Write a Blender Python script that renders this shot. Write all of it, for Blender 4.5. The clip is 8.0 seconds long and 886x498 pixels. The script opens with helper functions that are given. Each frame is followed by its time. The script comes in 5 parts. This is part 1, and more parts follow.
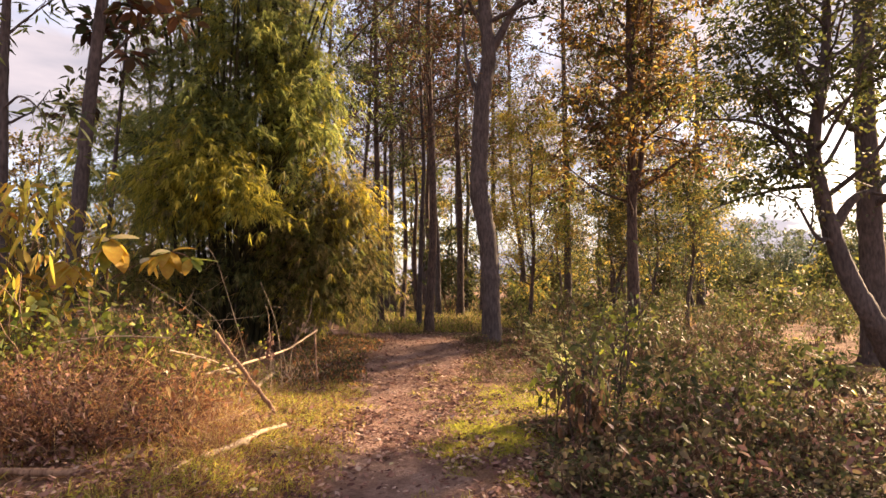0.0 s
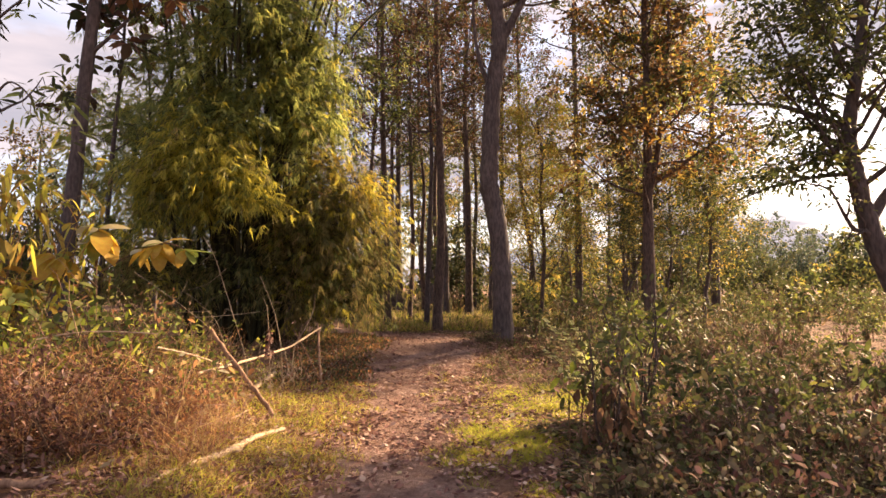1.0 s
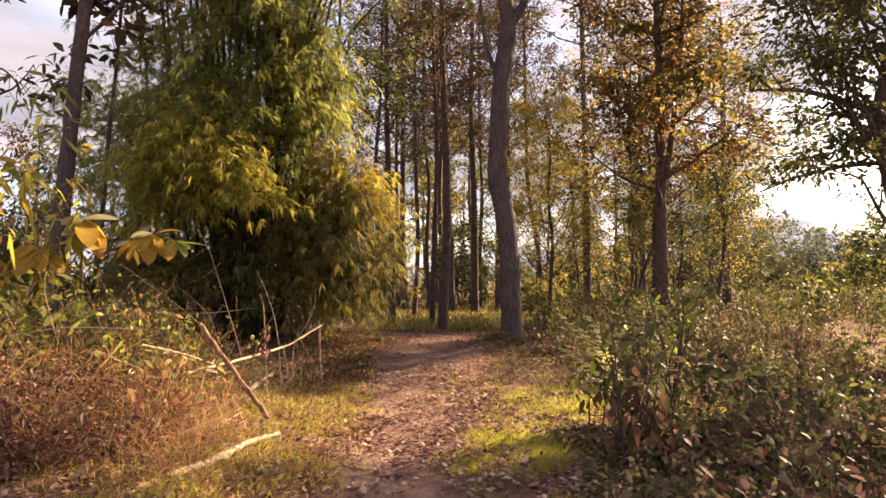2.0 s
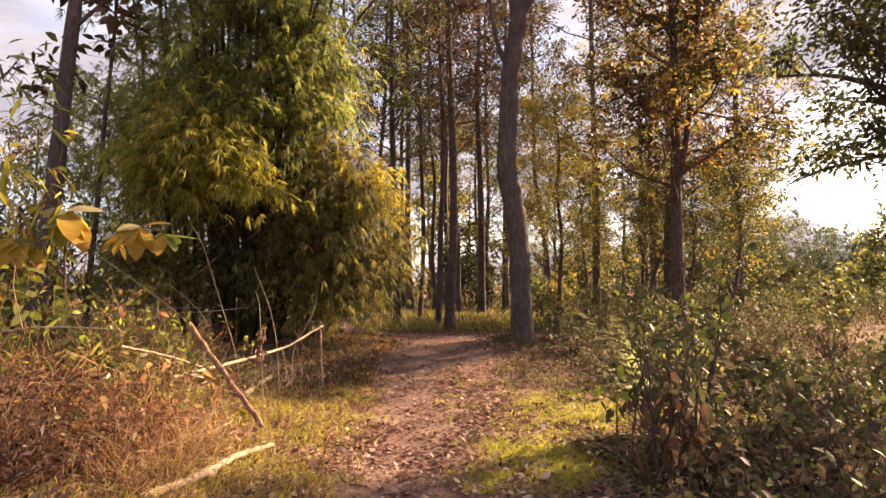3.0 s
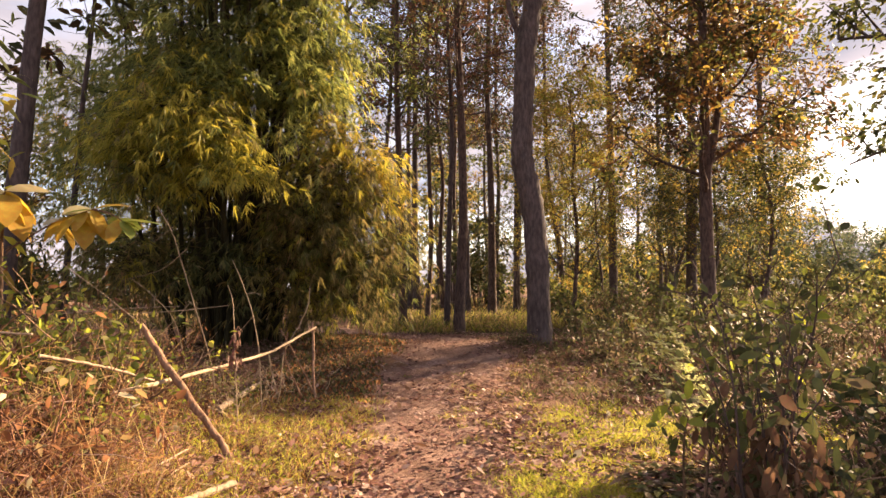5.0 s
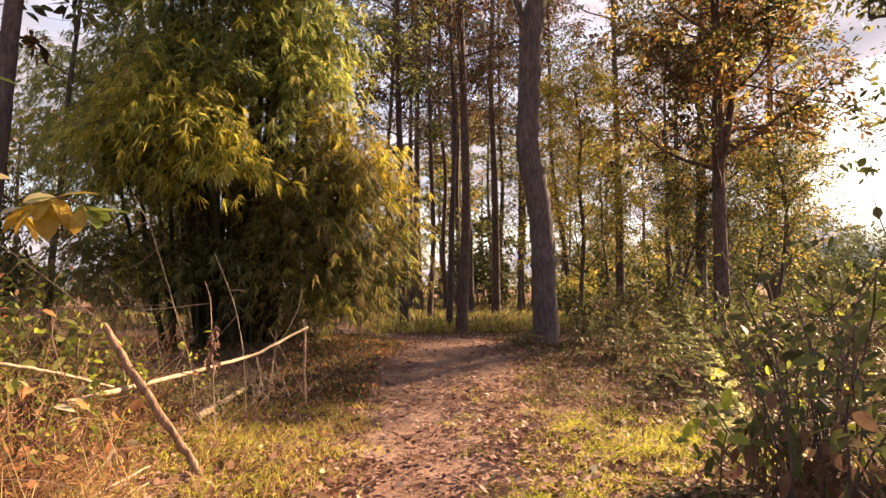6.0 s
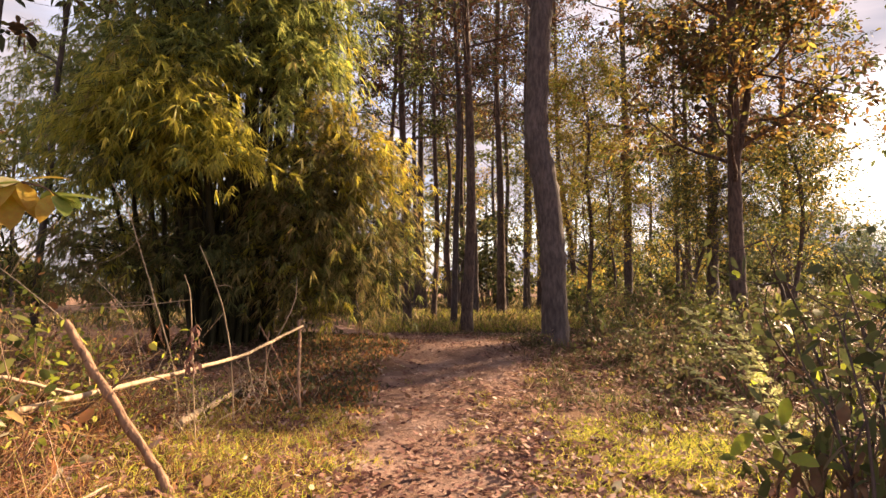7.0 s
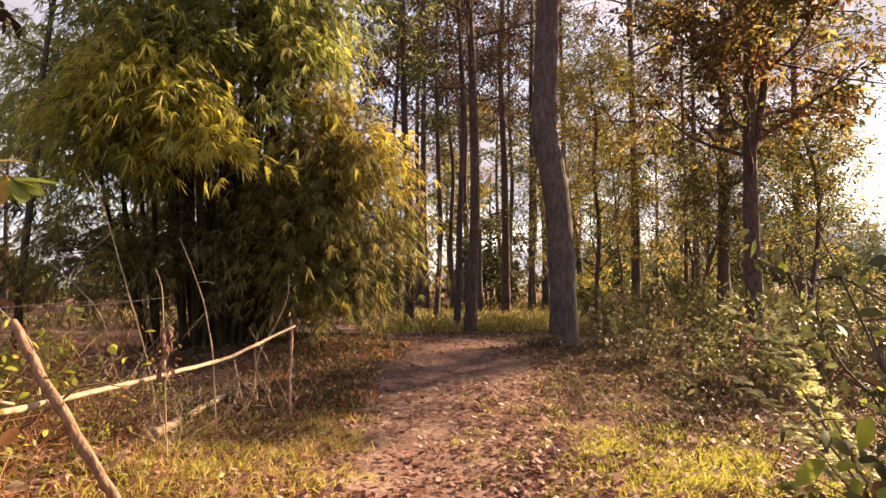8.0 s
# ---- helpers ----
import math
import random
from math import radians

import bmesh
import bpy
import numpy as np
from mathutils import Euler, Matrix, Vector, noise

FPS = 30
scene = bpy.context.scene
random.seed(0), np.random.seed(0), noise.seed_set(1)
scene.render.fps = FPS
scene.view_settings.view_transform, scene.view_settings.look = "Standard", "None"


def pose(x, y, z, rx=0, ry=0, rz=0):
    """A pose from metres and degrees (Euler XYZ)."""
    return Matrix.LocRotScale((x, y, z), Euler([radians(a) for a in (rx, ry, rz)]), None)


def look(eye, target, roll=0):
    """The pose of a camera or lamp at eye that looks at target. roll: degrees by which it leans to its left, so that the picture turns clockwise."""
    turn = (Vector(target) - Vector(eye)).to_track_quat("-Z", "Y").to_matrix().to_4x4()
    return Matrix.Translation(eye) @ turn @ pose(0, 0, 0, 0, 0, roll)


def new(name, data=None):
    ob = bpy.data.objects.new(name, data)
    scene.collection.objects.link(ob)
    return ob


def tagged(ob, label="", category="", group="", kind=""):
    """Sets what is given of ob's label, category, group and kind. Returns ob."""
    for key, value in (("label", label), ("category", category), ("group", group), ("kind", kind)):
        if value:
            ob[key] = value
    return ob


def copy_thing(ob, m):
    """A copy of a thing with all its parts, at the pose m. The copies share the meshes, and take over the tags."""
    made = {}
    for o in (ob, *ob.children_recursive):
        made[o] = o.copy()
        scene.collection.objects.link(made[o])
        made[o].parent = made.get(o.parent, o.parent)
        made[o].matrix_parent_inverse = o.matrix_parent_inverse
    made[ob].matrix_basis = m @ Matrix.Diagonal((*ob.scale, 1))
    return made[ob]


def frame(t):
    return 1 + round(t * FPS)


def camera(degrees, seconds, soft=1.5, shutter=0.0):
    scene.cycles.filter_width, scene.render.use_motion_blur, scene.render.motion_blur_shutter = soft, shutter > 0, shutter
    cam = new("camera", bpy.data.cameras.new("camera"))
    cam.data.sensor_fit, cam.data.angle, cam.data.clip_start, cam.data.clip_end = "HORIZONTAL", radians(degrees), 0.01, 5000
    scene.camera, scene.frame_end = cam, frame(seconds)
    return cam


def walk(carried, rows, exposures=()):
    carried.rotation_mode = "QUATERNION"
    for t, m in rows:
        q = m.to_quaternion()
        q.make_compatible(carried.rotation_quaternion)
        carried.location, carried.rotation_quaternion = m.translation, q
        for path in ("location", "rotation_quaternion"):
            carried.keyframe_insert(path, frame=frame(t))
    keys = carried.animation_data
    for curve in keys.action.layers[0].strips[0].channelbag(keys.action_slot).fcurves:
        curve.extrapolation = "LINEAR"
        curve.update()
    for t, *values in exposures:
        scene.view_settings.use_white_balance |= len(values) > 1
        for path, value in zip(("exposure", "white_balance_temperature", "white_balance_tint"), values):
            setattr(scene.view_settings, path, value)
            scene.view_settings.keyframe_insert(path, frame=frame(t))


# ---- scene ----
cam = camera(71.3, 8.0, soft=1.5)
PATH = [
    (0, (0.069, 0.118, 1.668), (0.057, 2.115, 1.782), -0.5),
    (0.5, (0.03, 0.336, 1.627), (0.009, 2.332, 1.743), -0.5),
    (1, (0.019, 0.588, 1.593), (-0.015, 2.584, 1.709), -0.5),
    (1.5, (-0.001, 0.793, 1.562), (-0.042, 2.789, 1.677), -0.5),
    (3, (-0.074, 1.433, 1.502), (-0.138, 3.429, 1.621), -0.45),
    (3.5, (-0.115, 1.678, 1.477), (-0.184, 3.674, 1.598), -0.5),
    (4, (-0.122, 1.942, 1.454), (-0.198, 3.937, 1.575), -0.5),
    (4.5, (-0.131, 2.172, 1.456), (-0.214, 4.166, 1.576), -0.5),
    (6, (-0.119, 2.83, 1.423), (-0.22, 4.824, 1.544), -0.5),
    (6.5, (-0.134, 3.052, 1.396), (-0.241, 5.045, 1.516), -0.45),
    (7, (-0.145, 3.24, 1.387), (-0.259, 5.233, 1.508), -0.45),
    (7.5, (-0.147, 3.429, 1.377), (-0.266, 5.422, 1.498), -0.4),
    (8, (-0.163, 3.653, 1.365), (-0.288, 5.646, 1.486), -0.4),
]
walk(cam, [(t, look(eye, target, roll)) for t, eye, target, roll in PATH], exposures=[(0, 2.23, 7200, 20)])

# ---- light ----
SUN_AZ, SUN_EL = radians(52), radians(24)   # to the right of straight ahead, above the horizon
world = bpy.data.worlds.new("sky")
scene.world = world
world.use_nodes = True
wn, wl = world.node_tree.nodes, world.node_tree.links
wn.clear()
w_out = wn.new("ShaderNodeOutputWorld")
w_bg = wn.new("ShaderNodeBackground")
w_sky = wn.new("ShaderNodeTexSky")
w_sky.sky_type, w_sky.sun_disc = "NISHITA", False
w_sky.sun_elevation, w_sky.sun_rotation = SUN_EL, SUN_AZ
w_sky.air_density, w_sky.dust_density = 1.0, 1.0
w_co = wn.new("ShaderNodeTexCoord")
w_map = wn.new("ShaderNodeMapping")
w_map.inputs["Scale"].default_value = (1.0, 1.0, 3.2)
w_noise = wn.new("ShaderNodeTexNoise")
w_noise.inputs["Scale"].default_value, w_noise.inputs["Detail"].default_value = 2.6, 6.0
w_noise.inputs["Roughness"].default_value = 0.55
w_ramp = wn.new("ShaderNodeValToRGB")
w_ramp.color_ramp.elements[0].position, w_ramp.color_ramp.elements[1].position = 0.18, 0.52
w_cloud = wn.new("ShaderNodeMix")
w_cloud.data_type = "RGBA"
wl.new(w_co.outputs["Generated"], w_map.inputs["Vector"])
wl.new(w_map.outputs["Vector"], w_noise.inputs["Vector"])
wl.new(w_noise.outputs["Fac"], w_ramp.inputs["Fac"])
wl.new(w_ramp.outputs["Color"], w_cloud.inputs[0])
wl.new(w_sky.outputs["Color"], w_cloud.inputs[6])
w_map2 = wn.new("ShaderNodeMapping")
w_map2.inputs["Scale"].default_value, w_map2.inputs["Location"].default_value = (1.0, 1.0, 4.0), (3.1, 0.7, 0.2)
w_noise2 = wn.new("ShaderNodeTexNoise")
w_noise2.inputs["Scale"].default_value, w_noise2.inputs["Detail"].default_value = 4.5, 7.0
w_grey = wn.new("ShaderNodeValToRGB")
w_grey.color_ramp.elements[0].position, w_grey.color_ramp.elements[0].color = 0.36, (1.05, 1.1, 1.32, 1.0)
w_grey.color_ramp.elements[1].position, w_grey.color_ramp.elements[1].color = 0.64, (1.75, 1.66, 1.8, 1.0)
wl.new(w_co.outputs["Generated"], w_map2.inputs["Vector"])
wl.new(w_map2.outputs["Vector"], w_noise2.inputs["Vector"])
wl.new(w_noise2.outputs["Fac"], w_grey.inputs["Fac"])
wl.new(w_grey.outputs["Color"], w_cloud.inputs[7])
wl.new(w_cloud.outputs[2], w_bg.inputs["Color"])
w_bg.inputs["Strength"].default_value = 0.118
wl.new(w_bg.outputs["Background"], w_out.inputs["Surface"])

sun = new("sun", bpy.data.lights.new("sun", "SUN"))
sun.data.energy, sun.data.angle, sun.data.color = 5.0, radians(1.4), (1.0, 0.77, 0.49)
sun_from = Vector((math.sin(SUN_AZ) * math.cos(SUN_EL), math.cos(SUN_AZ) * math.cos(SUN_EL), math.sin(SUN_EL)))
sun.matrix_world = look(sun_from * 60, (0, 0, 0))


# ---- materials ----
def material(name):
    m = bpy.data.materials.new(name)
    m.use_nodes = True
    m.node_tree.nodes.clear()
    return m, m.node_tree.nodes, m.node_tree.links


def ramp(nodes, stops):
    r = nodes.new("ShaderNodeValToRGB")
    while len(r.color_ramp.elements) < len(stops):
        r.color_ramp.elements.new(0.5)
    for e, (p, c) in zip(r.color_ramp.elements, stops):
        e.position, e.color = p, (*c, 1.0)
    return r


def leaf_material(name, stops, glow=0.45, rough=0.5, patch=1.2, patch_amount=0.35, gain_by=1.6, gloss=0.2):
    """Leaves: a colour for each leaf from stops, patches of lighter and darker growth, light through the blade."""
    m, n, l = material(name)
    geo = n.new("ShaderNodeNewGeometry")
    co = n.new("ShaderNodeTexCoord")
    r = ramp(n, [(p, (c[0], c[1], c[2] * 1.05 + 0.003)) for p, c in stops])
    noise_big = n.new("ShaderNodeTexNoise")
    noise_big.inputs["Scale"].default_value, noise_big.inputs["Detail"].default_value = patch, 2.0
    noise_fine = n.new("ShaderNodeTexNoise")
    noise_fine.inputs["Scale"].default_value, noise_fine.inputs["Detail"].default_value = 60.0, 2.0
    shift = n.new("ShaderNodeMath")
    shift.operation = "MULTIPLY_ADD"
    shift.inputs[1].default_value, shift.inputs[2].default_value = patch_amount * 2, -patch_amount
    add = n.new("ShaderNodeMath")
    add.operation, add.use_clamp = "ADD", True
    l.new(co.outputs["Object"], noise_big.inputs["Vector"])
    l.new(co.outputs["Object"], noise_fine.inputs["Vector"])
    l.new(noise_big.outputs["Fac"], shift.inputs[0])
    l.new(shift.outputs[0], add.inputs[0])
    l.new(geo.outputs["Random Per Island"], add.inputs[1])
    l.new(add.outputs[0], r.inputs["Fac"])
    mot = n.new("ShaderNodeMix")
    mot.data_type, mot.blend_type = "RGBA", "MULTIPLY"
    mot.inputs[0].default_value = 0.35
    l.new(r.outputs["Color"], mot.inputs[6])
    l.new(noise_fine.outputs["Color"], mot.inputs[7])
    bs = n.new("ShaderNodeBsdfPrincipled")
    bs.inputs["Roughness"].default_value = rough + 0.05
    bs.inputs["Specular IOR Level"].default_value = gloss
    tr = n.new("ShaderNodeBsdfTranslucent")
    gain = n.new("ShaderNodeHueSaturation")
    gain.inputs["Saturation"].default_value, gain.inputs["Value"].default_value = 1.03, gain_by
    mix = n.new("ShaderNodeMixShader")
    mix.inputs[0].default_value = glow
    out = n.new("ShaderNodeOutputMaterial")
    l.new(mot.outputs[2], bs.inputs["Base Color"])
    l.new(mot.outputs[2], gain.inputs["Color"])
    l.new(gain.outputs["Color"], tr.inputs["Color"])
    l.new(bs.outputs[0], mix.inputs[1])
    l.new(tr.outputs[0], mix.inputs[2])
    l.new(mix.outputs[0], out.inputs["Surface"])
    return m


def bark_material(name, dark, light, scale=7.0, stretch=0.4, bump=0.45, rough=0.85):
    """Bark or wood: long ridges and blotches of lichen."""
    m, n, l = material(name)
    co = n.new("ShaderNodeTexCoord")
    mp = n.new("ShaderNodeMapping")
    mp.inputs["Scale"].default_value = (1.0, 1.0, stretch)
    ridge = n.new("ShaderNodeTexNoise")
    ridge.inputs["Scale"].default_value, ridge.inputs["Detail"].default_value = scale * 4, 6.0
    blotch = n.new("ShaderNodeTexNoise")
    blotch.inputs["Scale"].default_value, blotch.inputs["Detail"].default_value = scale * 0.35, 4.0
    r = ramp(n, [(0.3, dark), (0.7, light)])
    mx = n.new("ShaderNodeMix")
    mx.data_type, mx.blend_type = "RGBA", "OVERLAY"
    mx.inputs[0].default_value = 0.6
    bp = n.new("ShaderNodeBump")
    bp.inputs["Strength"].default_value, bp.inputs["Distance"].default_value = bump, 0.03
    bs = n.new("ShaderNodeBsdfPrincipled")
    bs.inputs["Roughness"].default_value = rough
    bs.inputs["Specular IOR Level"].default_value = 0.2
    out = n.new("ShaderNodeOutputMaterial")
    l.new(co.outputs["Object"], mp.inputs["Vector"])
    l.new(mp.outputs["Vector"], ridge.inputs["Vector"])
    l.new(co.outputs["Object"], blotch.inputs["Vector"])
    l.new(ridge.outputs["Fac"], r.inputs["Fac"])
    l.new(r.outputs["Color"], mx.inputs[6])
    l.new(blotch.outputs["Fac"], mx.inputs[7])
    l.new(mx.outputs[2], bs.inputs["Base Color"])
    l.new(ridge.outputs["Fac"], bp.inputs["Height"])
    l.new(bp.outputs["Normal"], bs.inputs["Normal"])
    l.new(bs.outputs[0], out.inputs["Surface"])
    return m


def soil_material(name, stops, patch, grain, bump):
    """Earth: large patches, crumbs and small stones."""
    m, n, l = material(name)
    co = n.new("ShaderNodeTexCoord")
    big = n.new("ShaderNodeTexNoise")
    big.inputs["Scale"].default_value, big.inputs["Detail"].default_value = patch, 8.0
    big.inputs["Roughness"].default_value = 0.65
    fine = n.new("ShaderNodeTexNoise")
    fine.inputs["Scale"].default_value, fine.inputs["Detail"].default_value = grain, 8.0
    fine.inputs["Roughness"].default_value = 0.7
    r = ramp(n, stops)
    mx = n.new("ShaderNodeMix")
    mx.data_type, mx.blend_type = "RGBA", "OVERLAY"
    mx.inputs[0].default_value = 0.8
    bp = n.new("ShaderNodeBump")
    bp.inputs["Strength"].default_value, bp.inputs["Distance"].default_value = bump, 0.04
    bs = n.new("ShaderNodeBsdfPrincipled")
    bs.inputs["Roughness"].default_value = 0.95
    bs.inputs["Specular IOR Level"].default_value = 0.1
    out = n.new("ShaderNodeOutputMaterial")
    l.new(co.outputs["Object"], big.inputs["Vector"])
    l.new(co.outputs["Object"], fine.inputs["Vector"])
    l.new(big.outputs["Fac"], r.inputs["Fac"])
    l.new(r.outputs["Color"], mx.inputs[6])
    l.new(fine.outputs["Fac"], mx.inputs[7])
    l.new(mx.outputs[2], bs.inputs["Base Color"])
    l.new(fine.outputs["Fac"], bp.inputs["Height"])
    l.new(bp.outputs["Normal"], bs.inputs["Normal"])
    l.new(bs.outputs[0], out.inputs["Surface"])
    return m


M_SOIL = soil_material("leaf mould", [(0.3, (0.11, 0.064, 0.042)), (0.5, (0.19, 0.112, 0.075)), (0.7, (0.27, 0.17, 0.11))], 1.3, 45, 0.9)
M_PATH = soil_material("trodden earth", [(0.3, (0.13, 0.078, 0.06)), (0.5, (0.225, 0.14, 0.112)), (0.7, (0.36, 0.245, 0.20))], 2.6, 34, 1.0)
M_BARK = bark_material("grey-brown bark", (0.045, 0.036, 0.037), (0.115, 0.092, 0.09), stretch=0.3, bump=0.6)
M_BARK_RED = bark_material("red-brown bark", (0.036, 0.026, 0.024), (0.13, 0.09, 0.078), stretch=0.3)
M_TWIG = bark_material("brown twig", (0.07, 0.045, 0.03), (0.22, 0.14, 0.09), 12)
M_DRYWOOD = bark_material("bleached dry wood", (0.22, 0.155, 0.10), (0.46, 0.35, 0.235), 10, 0.1, 0.35, 0.7)
M_POLE = bark_material("dry brown wood", (0.12, 0.066, 0.045), (0.33, 0.20, 0.13), 9, 0.1, 0.6)
# culms near black: the shade inside the clump is put into their colour
M_CULM = bark_material("shade-darkened bamboo culm", (0.016, 0.017, 0.008), (0.055, 0.048, 0.022), 3, 0.1, 0.1, 0.75)
M_BAMBOO = leaf_material("bamboo leaves", [(0.0, (0.085, 0.105, 0.032)), (0.5, (0.15, 0.175, 0.048)), (0.85, (0.23, 0.24, 0.065)), (1.0, (0.32, 0.30, 0.08))], 0.6, 0.45, gain_by=2.2)
M_BAMBOO_D = leaf_material("dull bamboo leaves", [(0.0, (0.10, 0.098, 0.034)), (0.5, (0.19, 0.17, 0.056)), (0.9, (0.30, 0.24, 0.085)), (1.0, (0.34, 0.22, 0.11))], 0.55, 0.5, gain_by=1.9)
M_BAMBOO_O = leaf_material("golden bamboo leaves", [(0.0, (0.24, 0.19, 0.03)), (0.5, (0.42, 0.32, 0.045)), (1.0, (0.58, 0.44, 0.08))], 0.6, 0.4, gain_by=1.7)
M_BAMBOO_Y = leaf_material("yellow bamboo leaves", [(0.0, (0.17, 0.17, 0.03)), (0.5, (0.34, 0.31, 0.05)), (1.0, (0.52, 0.44, 0.08))], 0.56, 0.42, gain_by=1.75)
M_TEAK = leaf_material("turning leaves", [(0.0, (0.045, 0.034, 0.018)), (0.45, (0.095, 0.06, 0.028)), (0.8, (0.16, 0.095, 0.036)), (1.0, (0.23, 0.115, 0.042))], 0.28, 0.55, gloss=0.14)
M_ORANGE = leaf_material("orange turning leaves", [(0.0, (0.12, 0.065, 0.024)), (0.5, (0.20, 0.105, 0.035)), (1.0, (0.29, 0.16, 0.05))], 0.36, 0.6, gloss=0.1)
M_GOLD = leaf_material("golden leaves", [(0.0, (0.17, 0.14, 0.035)), (0.5, (0.27, 0.205, 0.05)), (1.0, (0.38, 0.27, 0.065))], 0.48, 0.6, gloss=0.1)
M_DARKLEAF = leaf_material("dark green leaves", [(0.0, (0.034, 0.042, 0.018)), (0.7, (0.07, 0.08, 0.028)), (1.0, (0.16, 0.14, 0.045))], 0.34)
M_GREEN = leaf_material("green leaves", [(0.0, (0.06, 0.078, 0.024)), (0.6, (0.12, 0.14, 0.038)), (1.0, (0.25, 0.23, 0.055))], 0.45, gloss=0.12)
M_FRESH = leaf_material("fresh yellow-green leaves", [(0.0, (0.15, 0.20, 0.03)), (0.6, (0.28, 0.31, 0.045)), (1.0, (0.44, 0.40, 0.08))], 0.45, 0.4)
M_SHRUB = leaf_material("dull shrub leaves", [(0.0, (0.058, 0.07, 0.024)), (0.55, (0.108, 0.118, 0.038)), (0.9, (0.17, 0.158, 0.055)), (1.0, (0.26, 0.20, 0.09))], 0.27, 0.55, gloss=0.09)
M_SHRUB_B = leaf_material("browning shrub leaves", [(0.0, (0.06, 0.052, 0.03)), (0.5, (0.125, 0.10, 0.052)), (0.85, (0.20, 0.15, 0.085)), (1.0, (0.34, 0.25, 0.17))], 0.3, 0.5, gloss=0.1)
M_DRYBROWN = leaf_material("dead brown leaves", [(0.0, (0.05, 0.027, 0.02)), (0.5, (0.11, 0.058, 0.036)), (1.0, (0.21, 0.115, 0.07))], 0.2, gloss=0.06)
M_HANGING = leaf_material("hanging dead leaves", [(0.0, (0.085, 0.045, 0.028)), (0.5, (0.16, 0.09, 0.05)), (1.0, (0.30, 0.18, 0.10))], 0.35, gloss=0.1, patch=14.0)
M_FARLEAF = leaf_material("bluish far leaves", [(0.0, (0.05, 0.068, 0.045)), (0.6, (0.085, 0.11, 0.066)), (1.0, (0.14, 0.15, 0.08))], 0.4)
M_BRUSH = bark_material("reddish dry stems", (0.08, 0.038, 0.025), (0.28, 0.14, 0.08), 14)
M_DRYLEAF = leaf_material("withered leaves", [(0.0, (0.11, 0.048, 0.028)), (0.5, (0.26, 0.12, 0.055)), (1.0, (0.46, 0.26, 0.115))], 0.45, gloss=0.06)
M_LITTER = leaf_material("fallen leaves", [(0.0, (0.065, 0.03, 0.026)), (0.4, (0.19, 0.092, 0.068)), (0.8, (0.36, 0.21, 0.155)), (1.0, (0.54, 0.40, 0.31))], 0.15, gloss=0.1)
M_STRAW = leaf_material("dry grass", [(0.0, (0.20, 0.12, 0.06)), (0.5, (0.38, 0.26, 0.11)), (1.0, (0.56, 0.43, 0.19))], 0.4, gloss=0.1)
M_GRASS = leaf_material("sunlit grass", [(0.0, (0.17, 0.20, 0.035)), (0.5, (0.36, 0.38, 0.055)), (1.0, (0.54, 0.48, 0.08))], 0.5)
M_FEATHER = leaf_material("pale leaflets", [(0.0, (0.36, 0.39, 0.17)), (1.0, (0.60, 0.58, 0.30))], 0.5)
M_BIGLEAF = leaf_material("large ochre leaf", [(0.0, (0.22, 0.11, 0.03)), (0.4, (0.42, 0.25, 0.04)), (0.7, (0.50, 0.36, 0.06)), (1.0, (0.42, 0.40, 0.10))], 0.45, 0.4, patch=9.0, patch_amount=0.6)
M_BIGGREEN = leaf_material("large green leaf", [(0.0, (0.10, 0.15, 0.03)), (0.6, (0.22, 0.27, 0.06)), (1.0, (0.40, 0.36, 0.09))], 0.4, 0.4, patch=9.0, patch_amount=0.5)
M_BIGPALE = leaf_material("large pale leaf", [(0.0, (0.28, 0.24, 0.14)), (0.6, (0.44, 0.40, 0.24)), (1.0, (0.58, 0.53, 0.34))], 0.3, 0.4, patch=9.0, patch_amount=0.5)


# ---- mesh tools ----
def mesh_of(name, pieces, mats, smooth=True):
    """One mesh from pieces (vertices, faces, material slot); faces of one piece have the same number of corners."""
    vs, loops, starts, slots, base, at = [], [], [], [], 0, 0
    for v, f, s in pieces:
        if len(v) == 0:
            continue
        f = np.asarray(f, dtype=np.int32)
        vs.append(np.asarray(v, dtype=np.float32))
        loops.append((f + base).ravel())
        starts.append(at + np.arange(len(f), dtype=np.int32) * f.shape[1])
        slots.append(np.full(len(f), s, dtype=np.int32))
        base += len(v)
        at += f.size
    me = bpy.data.meshes.new(name)
    v, lo, st, sl = np.concatenate(vs), np.concatenate(loops), np.concatenate(starts), np.concatenate(slots)
    me.vertices.add(len(v))
    me.vertices.foreach_set("co", v.ravel())
    me.loops.add(len(lo))
    me.loops.foreach_set("vertex_index", lo)
    me.polygons.add(len(st))
    me.polygons.foreach_set("loop_start", st)
    me.polygons.foreach_set("material_index", sl)
    me.polygons.foreach_set("use_smooth", np.full(len(st), smooth))
    me.update(calc_edges=True)
    for m in mats:
        me.materials.append(m)
    return me


def part(name, me, parent, label=""):
    ob = new(name, me)
    ob.parent = parent
    return tagged(ob, label)


def thing(name, at, label, category, group="", kind=""):
    ob = new(name)
    ob.matrix_basis = Matrix.Translation(at)
    return tagged(ob, label, category, group, kind)


def unit(a):
    return a / np.maximum(np.linalg.norm(a, axis=-1, keepdims=True), 1e-9)


